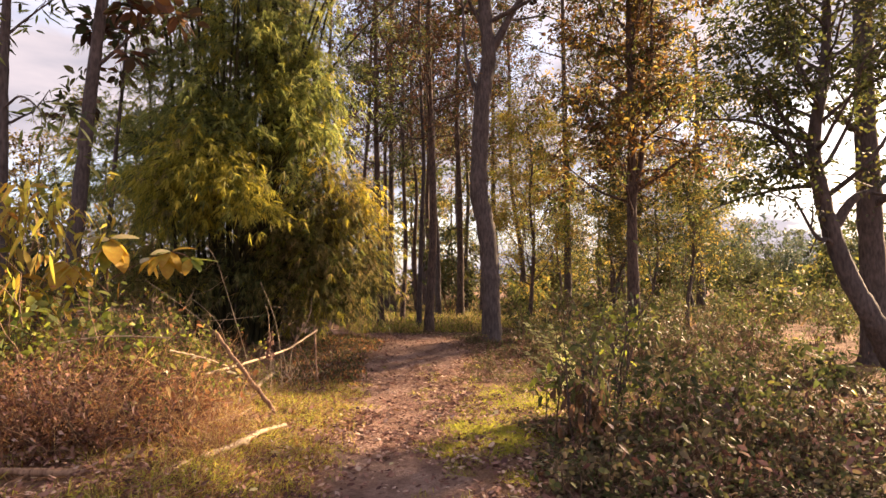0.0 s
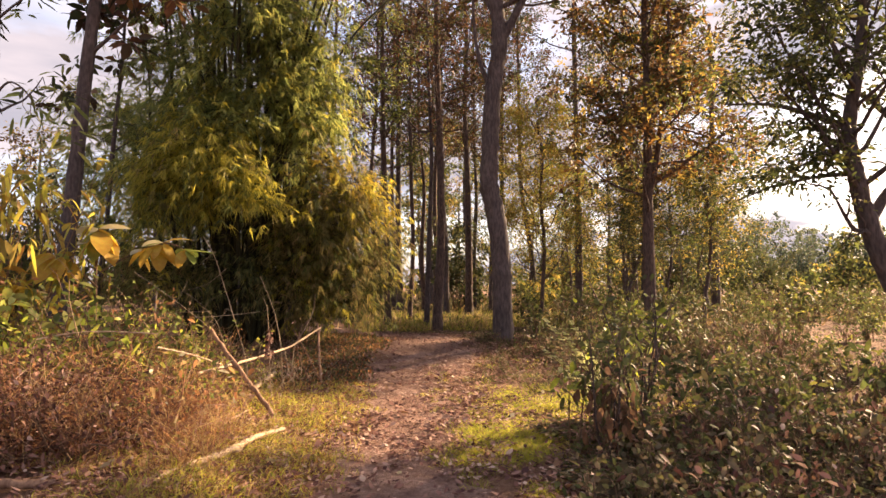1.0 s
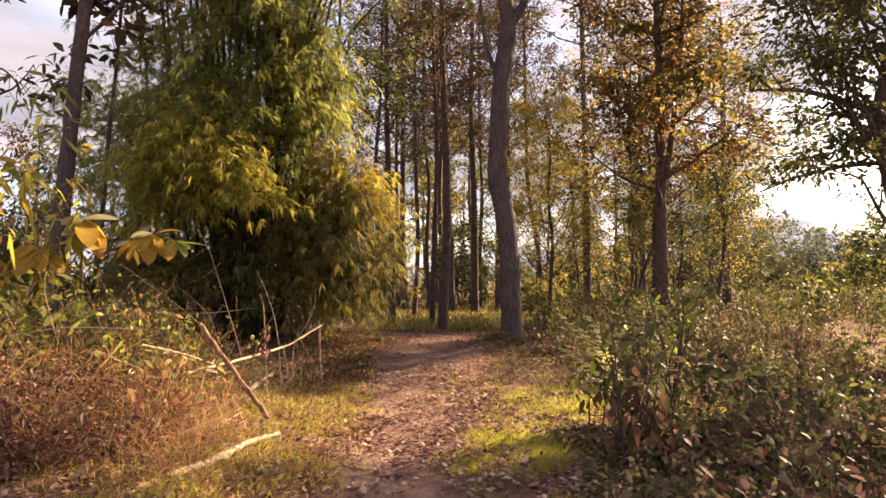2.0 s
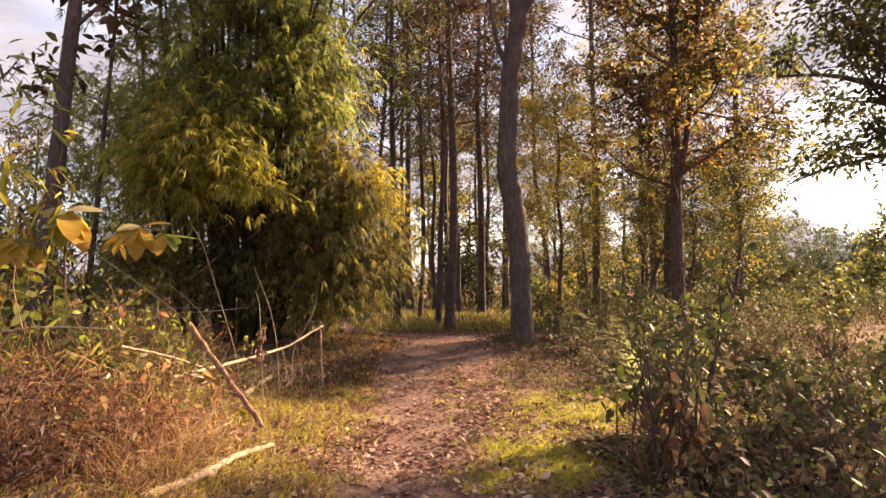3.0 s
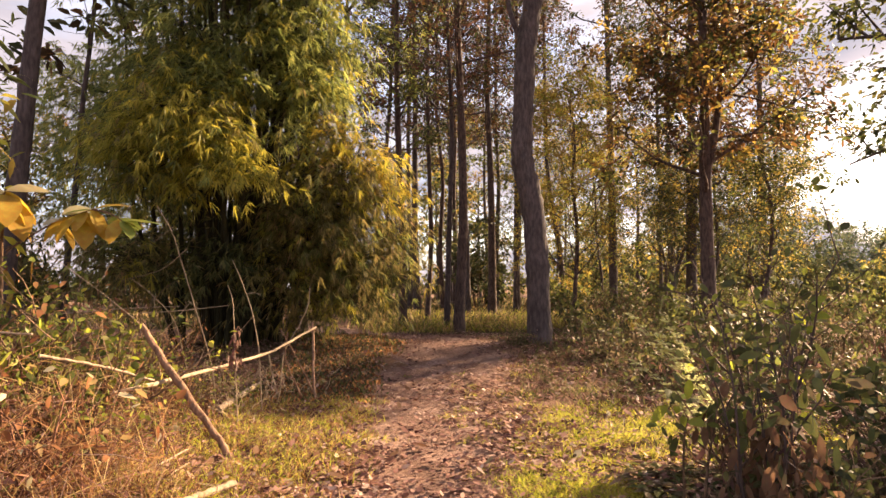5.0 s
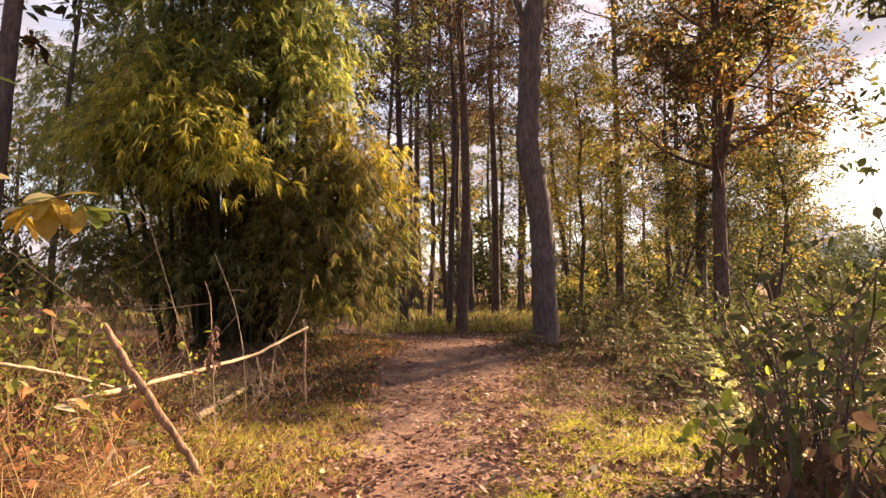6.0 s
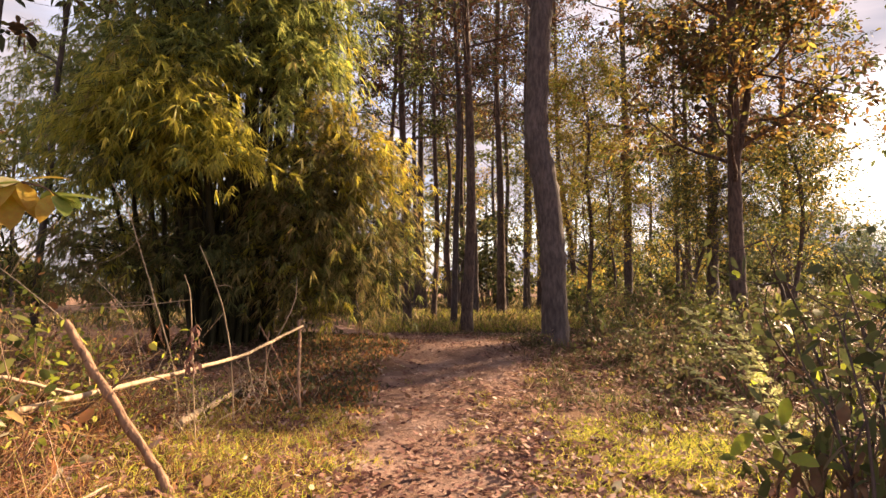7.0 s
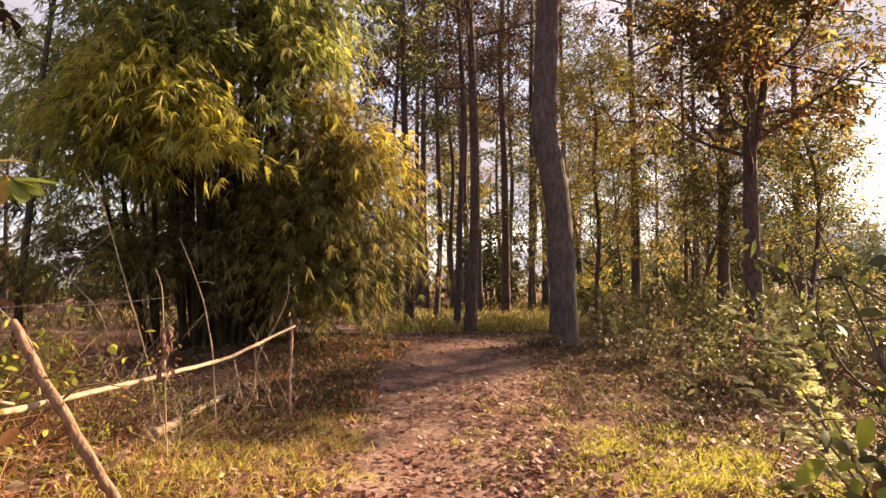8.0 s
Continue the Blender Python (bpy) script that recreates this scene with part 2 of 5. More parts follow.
def spline(pts, n):
    """n points on a smooth curve through pts."""
    p = np.asarray(pts, dtype=float)
    if len(p) == 2:
        return p[0] + (p[1] - p[0]) * np.linspace(0, 1, n)[:, None]
    q = np.vstack([2 * p[0] - p[1], p, 2 * p[-1] - p[-2]])
    out = []
    for u in np.linspace(0, len(p) - 1 - 1e-6, n):
        i, s = int(u), u - int(u)
        a, b, c, d = q[i:i + 4]
        out.append(0.5 * (2 * b + (c - a) * s + (2 * a - 5 * b + 4 * c - d) * s * s + (3 * b - a - 3 * c + d) * s ** 3))
    return np.array(out)


def tube(pts, radii, sides=6, rng=None, rough=0.0):
    """A tapered round stem along pts, closed at both ends: vertices and quads (end caps as degenerate fans of quads)."""
    p = np.asarray(pts, dtype=float)
    r = np.broadcast_to(np.asarray(radii, dtype=float), (len(p),)).copy()
    t = unit(np.gradient(p, axis=0))
    ref = np.where(np.abs(t[:, 2:3]) > 0.9, np.array([[1.0, 0, 0]]), np.array([[0, 0, 1.0]]))
    ref = np.repeat(ref[len(p) // 2][None], len(p), 0)
    a = unit(np.cross(t, ref))
    b = np.cross(t, a)
    ang = np.arange(sides) * 2 * math.pi / sides
    k = np.ones((len(p), sides))
    if rng is not None and rough:
        k += rng.normal(0, rough, (len(p), sides))
    ring = p[:, None] + r[:, None, None] * k[..., None] * (np.cos(ang)[None, :, None] * a[:, None] + np.sin(ang)[None, :, None] * b[:, None])
    v = ring.reshape(-1, 3)
    n = len(p)
    i = np.arange(n - 1)[:, None] * sides + np.arange(sides)[None]
    j = np.arange(n - 1)[:, None] * sides + (np.arange(sides)[None] + 1) % sides
    f = np.stack([i, j, j + sides, i + sides], -1).reshape(-1, 4)
    v = np.vstack([v, p[0] - t[0] * r[0] * 0.3, p[-1] + t[-1] * r[-1] * 0.5])
    s = np.arange(sides)
    c0 = np.stack([(s + 1) % sides, s, np.full(sides, len(v) - 2)], -1)
    c1 = np.stack([s, (s + 1) % sides, np.full(sides, 0)], -1) + (n - 1) * sides
    c1[:, 2] = len(v) - 1
    return v, f, np.vstack([c0, c1])


def tubes(list_of, slot=0, caps=True):
    """Pieces for mesh_of from tubes; the caps lie on copies of the end rings."""
    res = []
    for v, f, c in list_of:
        res.append((v, f, slot))
        if not caps:
            continue
        used = np.unique(c)
        back = np.zeros(len(v), dtype=np.int32)
        back[used] = np.arange(len(used))
        res.append((v[used], back[c], slot))
    return res


OVAL = (np.array([(0, 0, 0), (0.32, -0.5, 0.10), (0.32, 0, 0), (0.32, 0.5, 0.10), (0.70, -0.40, 0.08), (0.70, 0, 0), (0.70, 0.40, 0.08), (1, 0, 0)]),
        np.array([(0, 2, 1), (0, 3, 2), (1, 2, 5), (1, 5, 4), (2, 3, 6), (2, 6, 5), (4, 5, 7), (5, 6, 7)]))
BROAD = (np.array([(0, 0, 0)] + [(u, sgn * w, 0.16 * abs(sgn) * w) for u, w in ((0.14, 0.26), (0.36, 0.48), (0.62, 0.48), (0.84, 0.30)) for sgn in (-1, 0, 1)] + [(1, 0, 0)]),
         np.array([(0, 2, 1), (0, 3, 2)] + [t for k in (1, 4, 7) for t in ((k, k + 1, k + 4), (k, k + 4, k + 3), (k + 1, k + 2, k + 5), (k + 1, k + 5, k + 4))] + [(10, 11, 13), (11, 12, 13)]))
SMALL = (np.array([(0, 0, 0), (0.42, -0.5, 0.12), (0.42, 0.5, 0.12), (1, 0, 0)]), np.array([(0, 3, 1), (0, 2, 3)]))
MID = (np.array([(0, 0, 0), (0.28, -0.42, 0.10), (0.28, 0.42, 0.10), (0.66, -0.46, 0.12), (0.66, 0.46, 0.12), (1, 0, 0)]),
       np.array([(0, 2, 1), (1, 2, 4), (1, 4, 3), (3, 4, 5)]))
LANCE = (np.array([(0, 0, 0), (0.36, -0.5, 0.05), (0.36, 0.5, 0.05), (1, 0, 0)]), np.array([(0, 3, 1), (0, 2, 3)]))
FALLEN = (np.array([(0, 0, 0), (0.28, -0.42, 0.14), (0.28, 0.42, 0.10), (0.66, -0.46, 0.20), (0.66, 0.46, 0.05), (1, 0, 0.12)]), np.array([(0, 2, 1), (1, 2, 4), (1, 4, 3), (3, 4, 5)]))
CURL = (np.array([(0, 0, 0), (0.42, -0.5, 0.42), (0.45, 0.5, 0.34), (1, 0, 0.1)]), np.array([(0, 3, 1), (0, 2, 3)]))
BLADE = (np.array([(0, -0.5, 0), (0, 0.5, 0), (0.5, -0.42, 0), (0.5, 0.42, 0), (1, 0, 0)]), np.array([(0, 1, 3), (0, 3, 2), (2, 3, 4)]))


def blades(shape, p, d, nrm, length, width, droop=0.0):
    """Leaves or grass blades: base points p, directions d, upper sides nrm, sizes; droop bends the tip down."""
    tv, tf = shape
    d = unit(d)
    s = unit(np.cross(d, nrm))
    u = np.cross(s, d)
    n = len(p)
    length, width = np.broadcast_to(length, (n,)), np.broadcast_to(width, (n,))
    v = (p[:, None] + tv[None, :, 0, None] * length[:, None, None] * d[:, None]
         + tv[None, :, 1, None] * width[:, None, None] * s[:, None]
         + tv[None, :, 2, None] * width[:, None, None] * u[:, None])
    v[..., 2] -= (tv[None, :, 0] ** 2) * length[:, None] * np.broadcast_to(droop, (n,))[:, None]
    f = tf[None] + (np.arange(n) * len(tv))[:, None, None]
    return v.reshape(-1, 3), f.reshape(-1, 3)


def rand_dirs(rng, n, up=0.0):
    d = rng.normal(0, 1, (n, 3))
    d[:, 2] += up
    return unit(d)


# ---- ground ----
def smooth(a, b, x):
    t = np.clip((x - a) / (b - a), 0, 1)
    return t * t * (3 - 2 * t)


def path_x(y):
    """The middle of the trodden path."""
    y = np.asarray(y, dtype=float)
    return -0.22 - 0.38 * smooth(3, 9.5, y) + 0.15 * smooth(10, 12, y) - 3.4 * smooth(12, 17.5, y) - 4.0 * smooth(17, 26, y)


def path_half(y):
    y = np.asarray(y, dtype=float)
    return 0.60 + 0.35 * smooth(7.5, 10.5, y) - 0.15 * smooth(13, 16, y)


def ground_z(x, y):
    x, y = np.asarray(x, dtype=float), np.asarray(y, dtype=float)
    z = 0.31 + 0.22 * smooth(8.8, 12.0, y) - 0.10 * smooth(13.0, 17.0, y)
    z = z + 0.14 * smooth(0.5, 1.6, path_x(y) - x) * (1 - smooth(6.5, 9, y))
    z = z + 0.07 * np.exp(-((x - 0.9) ** 2 + (y - 12.0) ** 2) / 0.6)
    z = z + 0.05 * np.sin(x * 0.9 + 0.6 * np.sin(y * 0.7)) * np.sin(y * 0.8 + 1.0) * smooth(0.5, 2.0, np.abs(x - path_x(y)))
    z = z + 0.018 * np.sin(x * 3.1 + y * 1.7) * np.sin(y * 2.9 - x * 1.3) + 0.008 * np.sin(x * 9.0 + 2 * np.sin(y * 5)) * np.sin(y * 8.3)
    z = z - 0.05 * np.exp(-((x - path_x(y)) / 0.5) ** 2) * (1 - smooth(10, 13, y))
    return z


def axis(lo, hi, fine_lo, fine_hi, step):
    fine = np.arange(fine_lo, fine_hi + 1e-6, step)
    left, right, g, p = [], [], step, fine_lo
    while p > lo:
        g *= 1.25
        p -= g
        left.append(p)
    g, p = step, fine_hi
    while p < hi:
        g *= 1.25
        p += g
        right.append(p)
    return np.concatenate([left[::-1], fine, right])


def grid(xs, ys):
    gx, gy = np.meshgrid(xs, ys)
    n, m = len(ys), len(xs)
    i = (np.arange(n - 1)[:, None] * m + np.arange(m - 1)[None]).ravel()
    return gx.ravel(), gy.ravel(), np.stack([i, i + 1, i + m + 1, i + m], -1)


gx, gy, gf = grid(axis(-900, 900, -6, 6, 0.1), axis(-900, 900, 0, 18, 0.1))
ground = tagged(new("ground", mesh_of("ground", [(np.stack([gx, gy, ground_z(gx, gy)], -1), gf, 0)], [M_SOIL])),
                "brown forest floor of leaf mould and low herbs", "ground", kind="structure")

ys = np.arange(-6, 27, 0.08)
us = np.linspace(-1, 1, 25)
pu, py, pf = grid(us, ys)
edge = 1 + 0.25 * np.sin(py * 1.9 + 0.5) * np.sign(pu) + 0.16 * np.sin(py * 4.7 + pu) + 0.10 * np.sin(py * 11.3 + 2 * pu)
px = path_x(py) + pu * path_half(py) * edge
pz = ground_z(px, py) + 0.012 - 0.035 * smooth(0.72, 1.0, np.abs(pu)) + 0.006 * np.sin(px * 23 + py * 7) * np.sin(py * 19)
dirt_path = tagged(new("dirt_path", mesh_of("dirt_path", [(np.stack([px, py, pz], -1), pf, 0)], [M_PATH])),
                   "pinkish trodden dirt footpath through the woods", "path", kind="structure")


# ---- trees ----
def limb_points(rng, a, d, length, up, bend, n=6):
    """A wandering branch."""
    p, out, d = np.array(a, dtype=float), [np.array(a, dtype=float)], np.array(d, dtype=float)
    for _ in range(n - 1):
        d = unit(d + rng.normal(0, bend, 3) + np.array([0, 0, up]))
        p = p + d * length / (n - 1)
        out.append(p.copy())
    return np.array(out)


def tree(name, label, category, trunk, r0, r1, crown_from, crown_r, n_limbs, n_leaves, leaf, leaf_mats, bark=M_BARK, seed=0, shape=MID,
         ratio=0.45, up=0.12, spread=0.2, flare=1.35, low=0.9, twigs=5, extra_limbs=(), group="", sides=9, tuft=16, clump=0.17, taper=0.8, bias=(0.0, 0.0, 0.0)):
    """A tree on the ground: trunk through the points given (world places), limbs from crown_from (height) upwards, leaves round the twigs."""
    rng = np.random.default_rng(seed)
    base = np.array(trunk[0], dtype=float)
    at = Vector((base[0], base[1], float(ground_z(base[0], base[1])) - 0.04))
    top = thing(name, at, label, category, group)
    o = np.array(at)
    pts = spline(trunk, 8 * len(trunk)) - o
    pts[0, 2] = -0.05
    h = (pts[:, 2] - pts[0, 2]) / (pts[-1, 2] - pts[0, 2])
    rad = r0 + (r1 - r0) * h ** taper
    rad = rad * (1 + (flare - 1) * np.exp(-(pts[:, 2] / 0.28))) * (1 + rng.normal(0, 0.03, len(pts)))
    part("trunk", mesh_of("trunk", tubes([tube(pts, rad, sides, rng, 0.035)]), [bark]), top)
    leaf_p, leaf_d, leaf_k = [], [], []
    starts = []
    for k in range(n_limbs):
        z = crown_from + (pts[-1, 2] + o[2] - crown_from) * (k + rng.uniform(0, 0.8)) / n_limbs
        i = min(int(np.searchsorted(pts[:, 2] + o[2], z)), len(pts) - 2)
        az = k * 2.4 + rng.uniform(-0.5, 0.5) + seed
        el = rng.uniform(0.1, 0.75)
        d = np.array([math.cos(az) * math.cos(el), math.sin(az) * math.cos(el), math.sin(el)])
        d = unit(d + np.array(bias))
        f = k / max(n_limbs - 1, 1)
        ln = crown_r * (1.0 - 0.45 * f * f) * rng.uniform(0.7, 1.1)
        starts.append((limb_points(rng, pts[i], d, ln, up, 0.16, 7), max(rad[i] * 0.36, 0.014), ln))
    for e in extra_limbs:
        ep = spline(e[0], 14) - o
        starts.append((ep, e[1], np.linalg.norm(ep[-1] - ep[0])))
    for lp, lr, ln in starts:
        m = len(lp)
        pieces = [tube(lp, np.linspace(lr, lr * 0.25, m), 6)]
        ends = [lp[-1]]
        for _ in range(twigs):
            i = rng.integers(m // 3, m)
            d = unit(unit(lp[-1] - lp[0]) * 0.6 + rng.normal(0, 0.6, 3) + np.array([0, 0, 0.1]))
            tp = limb_points(rng, lp[i], d, ln * rng.uniform(0.28, 0.5), 0.05, 0.25, 4)
            pieces.append(tube(tp, np.linspace(lr * 0.32, lr * 0.1, 4), 4))
            ends.extend([tp[2], tp[3], tp[1]])
        part("limb", mesh_of("limb", tubes(pieces, caps=False), [bark]), top)
        cnt = max(int(n_leaves / len(starts) / tuft), 3)
        e = np.array(ends)[rng.integers(0, len(ends), cnt)] + rng.normal(0, spread * 0.6, (cnt, 3)) * np.array([1, 1, 0.75])
        e = np.repeat(e, tuft, 0)
        way = unit(rng.normal(0, 0.75, (len(e), 3)) + unit(lp[-1] - lp[0]) * 0.3 + np.array([0, 0, -0.3]))
        way[:, 2] *= 0.6
        leaf_p.append(e + way * rng.uniform(0.05, 0.9, (len(e), 1)) * clump * 1.3 + rng.normal(0, clump * 0.35, (len(e), 3)) * np.array([1, 1, 0.6]))
        leaf_d.append(way)
        leaf_k.append(np.repeat(rng.random(cnt), tuft))
    p, d, slot = np.concatenate(leaf_p), np.concatenate(leaf_d), np.concatenate(leaf_k)
    keep = p[:, 2] > low
    p, d, slot = p[keep], d[keep], slot[keep]
    n = len(p)
    size = leaf * rng.uniform(0.55, 1.2, n)
    slot = np.where(rng.random(n) < 0.25, rng.random(n), slot)
    pieces = []
    for s in range(len(leaf_mats)):
        w = (slot >= s / len(leaf_mats)) & (slot < (s + 1) / len(leaf_mats))
        v, f = blades(shape, p[w], d[w], rand_dirs(rng, w.sum(), 1.0), size[w], size[w] * ratio, 0.2)
        pieces.append((v, f, s))
    part("crown", mesh_of("crown", pieces, leaf_mats), top)
    return top


def straight(x, y, top, wob=0.1, seed=0, n=6, dx=0.0, dy=0.0):
    """Points of a nearly upright trunk."""
    rng = np.random.default_rng(seed + 500)
    z0 = float(ground_z(x, y)) - 0.05
    k = np.linspace(0, 1, n)
    off = np.cumsum(rng.normal(0, wob / n ** 0.5, (n, 2)), axis=0)
    off -= off[0]
    return [(x + dx * a + off[i, 0], y + dy * a + off[i, 1], z0 + (top - z0) * a) for i, a in enumerate(k)]


main_trunk = [(0.92, 12.0, 0.5), (0.90, 12.0, 1.7), (0.84, 12.0, 2.7), (0.70, 12.0, 3.4), (0.71, 12.0, 3.9), (0.77, 12.0, 5.0), (0.84, 12.0, 5.56), (0.93, 12.0, 6.2), (0.86, 12.05, 7.3), (0.9, 12.2, 9.0), (1.0, 12.3, 11.0)]
tree("forest_tree", "tall grey-brown tree with kinked trunk beside the path", "tree", main_trunk, 0.178, 0.06, 6.4, 2.4, 20, 8000, 0.13, [M_TEAK, M_DRYBROWN, M_DARKLEAF], seed=3, taper=2.2,
     extra_limbs=[([(0.92, 12.0, 6.1), (1.2, 11.95, 6.6), (1.45, 11.9, 7.05), (1.95, 11.8, 7.7), (2.6, 11.6, 8.6)], 0.10),
                  ([(0.78, 12.0, 5.2), (0.58, 12.05, 5.7), (0.46, 12.1, 6.4), (0.42, 12.1, 7.3), (0.3, 12.2, 8.6)], 0.055)], sides=14)

# the tree with turning leaves over the shrubs
tree("forest_tree", "dark-barked forked tree with orange-brown turning leaves", "tree", straight(4.25, 14.0, 9.2, seed=1, dx=0.0), 0.15, 0.05, 2.9, 2.2, 34, 17000, 0.14, [M_TEAK, M_GOLD, M_TEAK, M_ORANGE, M_DARKLEAF, M_GREEN, M_TEAK], M_BARK_RED, ratio=0.4, clump=0.15, seed=11, low=2.6, spread=0.3,
     extra_limbs=[([(4.27, 14.0, 3.5), (4.45, 14.0, 4.2), (4.58, 13.95, 5.2), (4.75, 13.9, 6.6), (4.8, 13.9, 8.6)], 0.085)])
tree("forest_tree", "slim dark tree with sparse brown leaves", "tree", straight(5.9, 19.7, 12.0, seed=2, dx=0.35), 0.17, 0.06, 3.6, 3.0, 24, 10500, 0.12, [M_TEAK, M_DARKLEAF, M_DRYBROWN], M_BARK, seed=12, spread=0.3)
tree("forest_tree", "slim grey tree among the others behind the shrubs", "tree", straight(7.3, 25.5, 12.0, seed=3), 0.13, 0.05, 4.6, 2.7, 18, 8000, 0.10, [M_GOLD, M_DARKLEAF, M_DARKLEAF], M_BARK, seed=13, spread=0.3)
tree("forest_tree", "thin tree beside a grey one behind the shrubs", "tree", straight(6.55, 24.5, 10.0, seed=8), 0.08, 0.04, 4.2, 2.0, 12, 3500, 0.10, [M_DARKLEAF, M_GREEN], M_BARK, seed=18, spread=0.3)
tree("forest_tree", "slim upright tree with dark leaves on level boughs", "tree", straight(4.38, 22.3, 13.5, seed=4, wob=0.05), 0.15, 0.06, 4.6, 2.8, 20, 9000, 0.12, [M_TEAK, M_DARKLEAF, M_DARKLEAF], M_BARK, seed=14, spread=0.28)
tree("forest_tree", "grey tree with yellowing crown near the clearing", "tree", straight(9.4, 23.0, 11.0, seed=5), 0.17, 0.06, 3.2, 2.6, 22, 9500, 0.125, [M_GOLD, M_TEAK, M_GREEN, M_DARKLEAF], M_BARK, seed=15, spread=0.3)
tree("forest_tree", "airy small tree with thin arching boughs and golden leaves", "tree", straight(2.6, 19.2, 6.6, seed=6, wob=0.3), 0.07, 0.03, 1.4, 2.3, 28, 21000, 0.08, [M_GOLD, M_GOLD, M_FRESH, M_GOLD], M_BARK_RED, seed=16, up=0.2, spread=0.25)
for x, y, top, s in [(4.9, 26.5, 7.5, 81), (1.4, 23.0, 5.6, 82), (7.2, 21.0, 5.2, 83), (3.4, 28.0, 7.0, 85), (6.1, 22.5, 4.6, 86), (8.2, 20.5, 4.6, 87), (5.1, 19.0, 4.0, 88), (6.4, 16.6, 4.3, 89)]:
    tree("forest_tree", "small leafy tree with dark yellowing crown between the trunks", "tree", straight(x, y, top, seed=s, wob=0.3), 0.06, 0.03, 1.4, 1.4 if s == 89 else 2.0, 18, 7000, 0.09, [M_DARKLEAF, M_GOLD, M_GREEN, M_DARKLEAF], M_BARK, seed=s, up=0.15,
         group="small trees in the stand", spread=0.3, shape=SMALL)
SLIM = [(-0.42, 16.0, 0.125, 13, 7), (-0.70, 16.6, 0.075, 12, 8), (-2.0, 24.0, 0.14, 14, 10), (-2.95, 23.5, 0.11, 13, 11), (-0.24, 21.8, 0.11, 13, 12), (0.53, 22.0, 0.14, 13, 13), (1.45, 24.0, 0.13, 13, 14), (-1.15, 25.5, 0.10, 13, 15), (2.2, 27.0, 0.14, 13, 16), (-1.35, 19.5, 0.08, 12, 17), (-2.6, 27.5, 0.12, 13, 18), (-0.8, 29.0, 0.13, 13, 19), (0.9, 27.5, 0.11, 13, 20), (-3.6, 20.5, 0.10, 12, 21), (3.3, 25.0, 0.12, 13, 22)]
for x, y, r, top, s in SLIM:
    tree("forest_tree", "slim upright forest tree with high brown crown", "tree", straight(x, y, top, seed=s, wob=0.22), r, r * 0.4, 5.2 + 0.06 * (y - 16), 2.5, 17, 6200, 0.115,
         [M_TEAK, M_DRYBROWN, M_DARKLEAF], M_BARK_RED if s % 2 else M_BARK, seed=s + 20, group="slim trees in the stand", spread=0.3, shape=SMALL)
tree("forest_tree", "slim forest tree with drooping green leaves", "tree", straight(-1.8, 17.5, 12.0, seed=9, wob=0.22), 0.105, 0.045, 3.9, 1.5, 20, 9000, 0.12, [M_GREEN, M_BAMBOO, M_GREEN, M_DARKLEAF], M_BARK_RED, seed=29, ratio=0.3, spread=0.25)
# trees beside the bamboo
tree("forest_tree", "straight dark tree behind the thicket", "tree", straight(-5.97, 9.67, 11.0, seed=31, wob=0.06, dx=1.03), 0.135, 0.06, 4.6, 1.5, 10, 900, 0.26, [M_TEAK, M_DRYBROWN, M_DARKLEAF], M_BARK, seed=31, shape=OVAL, ratio=0.55, spread=0.1, tuft=7, clump=0.13)
tree("forest_tree", "thin forked young tree with few large leaves", "tree", straight(-6.4, 11.6, 7.0, seed=32, wob=0.25, dx=0.35), 0.06, 0.025, 3.8, 1.2, 6, 220, 0.24, [M_TEAK, M_DARKLEAF], M_BARK, seed=32, shape=OVAL)
tree("forest_tree", "dark slim tree at the thicket's edge", "tree", straight(-6.4, 9.0, 8.0, seed=33, wob=0.06), 0.09, 0.05, 3.6, 1.1, 7, 520, 0.22, [M_DARKLEAF, M_BAMBOO], M_BARK, seed=33, ratio=0.2, tuft=9, extra_limbs=[([(-6.4, 9.0, 4.3), (-5.9, 8.6, 4.35), (-5.4, 8.2, 4.1), (-5.1, 8.0, 3.8)], 0.02)])
# the leaning tree over the clearing
lean_trunk = [(6.15, 8.5, 0.35), (5.85, 8.4, 0.85), (5.6, 8.3, 1.25), (5.35, 8.3, 1.75), (5.14, 8.3, 2.4), (5.03, 8.3, 2.95), (4.98, 8.3, 3.55), (5.15, 8.25, 4.6), (5.2, 8.2, 6.0)]
tree("leaning_tree", "leaning tree with dense dark green crown", "tree", lean_trunk, 0.17, 0.04, 2.6, 1.75, 30, 17000, 0.085, [M_DARKLEAF, M_DARKLEAF, M_GREEN], M_BARK, seed=41, low=2.2, flare=1.2, bias=(-0.15, -0.3, -0.05),
     extra_limbs=[([(5.16, 8.3, 2.3), (5.5, 8.35, 2.75), (5.9, 8.4, 2.95), (6.6, 8.5, 3.6)], 0.075), ([(5.28, 8.3, 1.95), (5.1, 8.25, 2.2), (4.9, 8.2, 2.25), (4.6, 8.1, 2.7)], 0.05),
                  ([(5.0, 8.3, 3.5), (4.6, 8.4, 3.7), (4.2, 8.6, 3.9), (3.75, 8.9, 4.0)], 0.05), ([(5.0, 8.3, 3.3), (4.7, 8.2, 3.2), (4.3, 8.4, 3.0)], 0.04)])
tree("forest_tree", "thick dark tree behind the leaning one", "tree", straight(6.85, 10.0, 11, seed=42, wob=0.05), 0.22, 0.08, 2.6, 2.0, 16, 3600, 0.16, [M_DARKLEAF], M_BARK, seed=42, low=2.6, bias=(0.5, -0.7, 0.0))


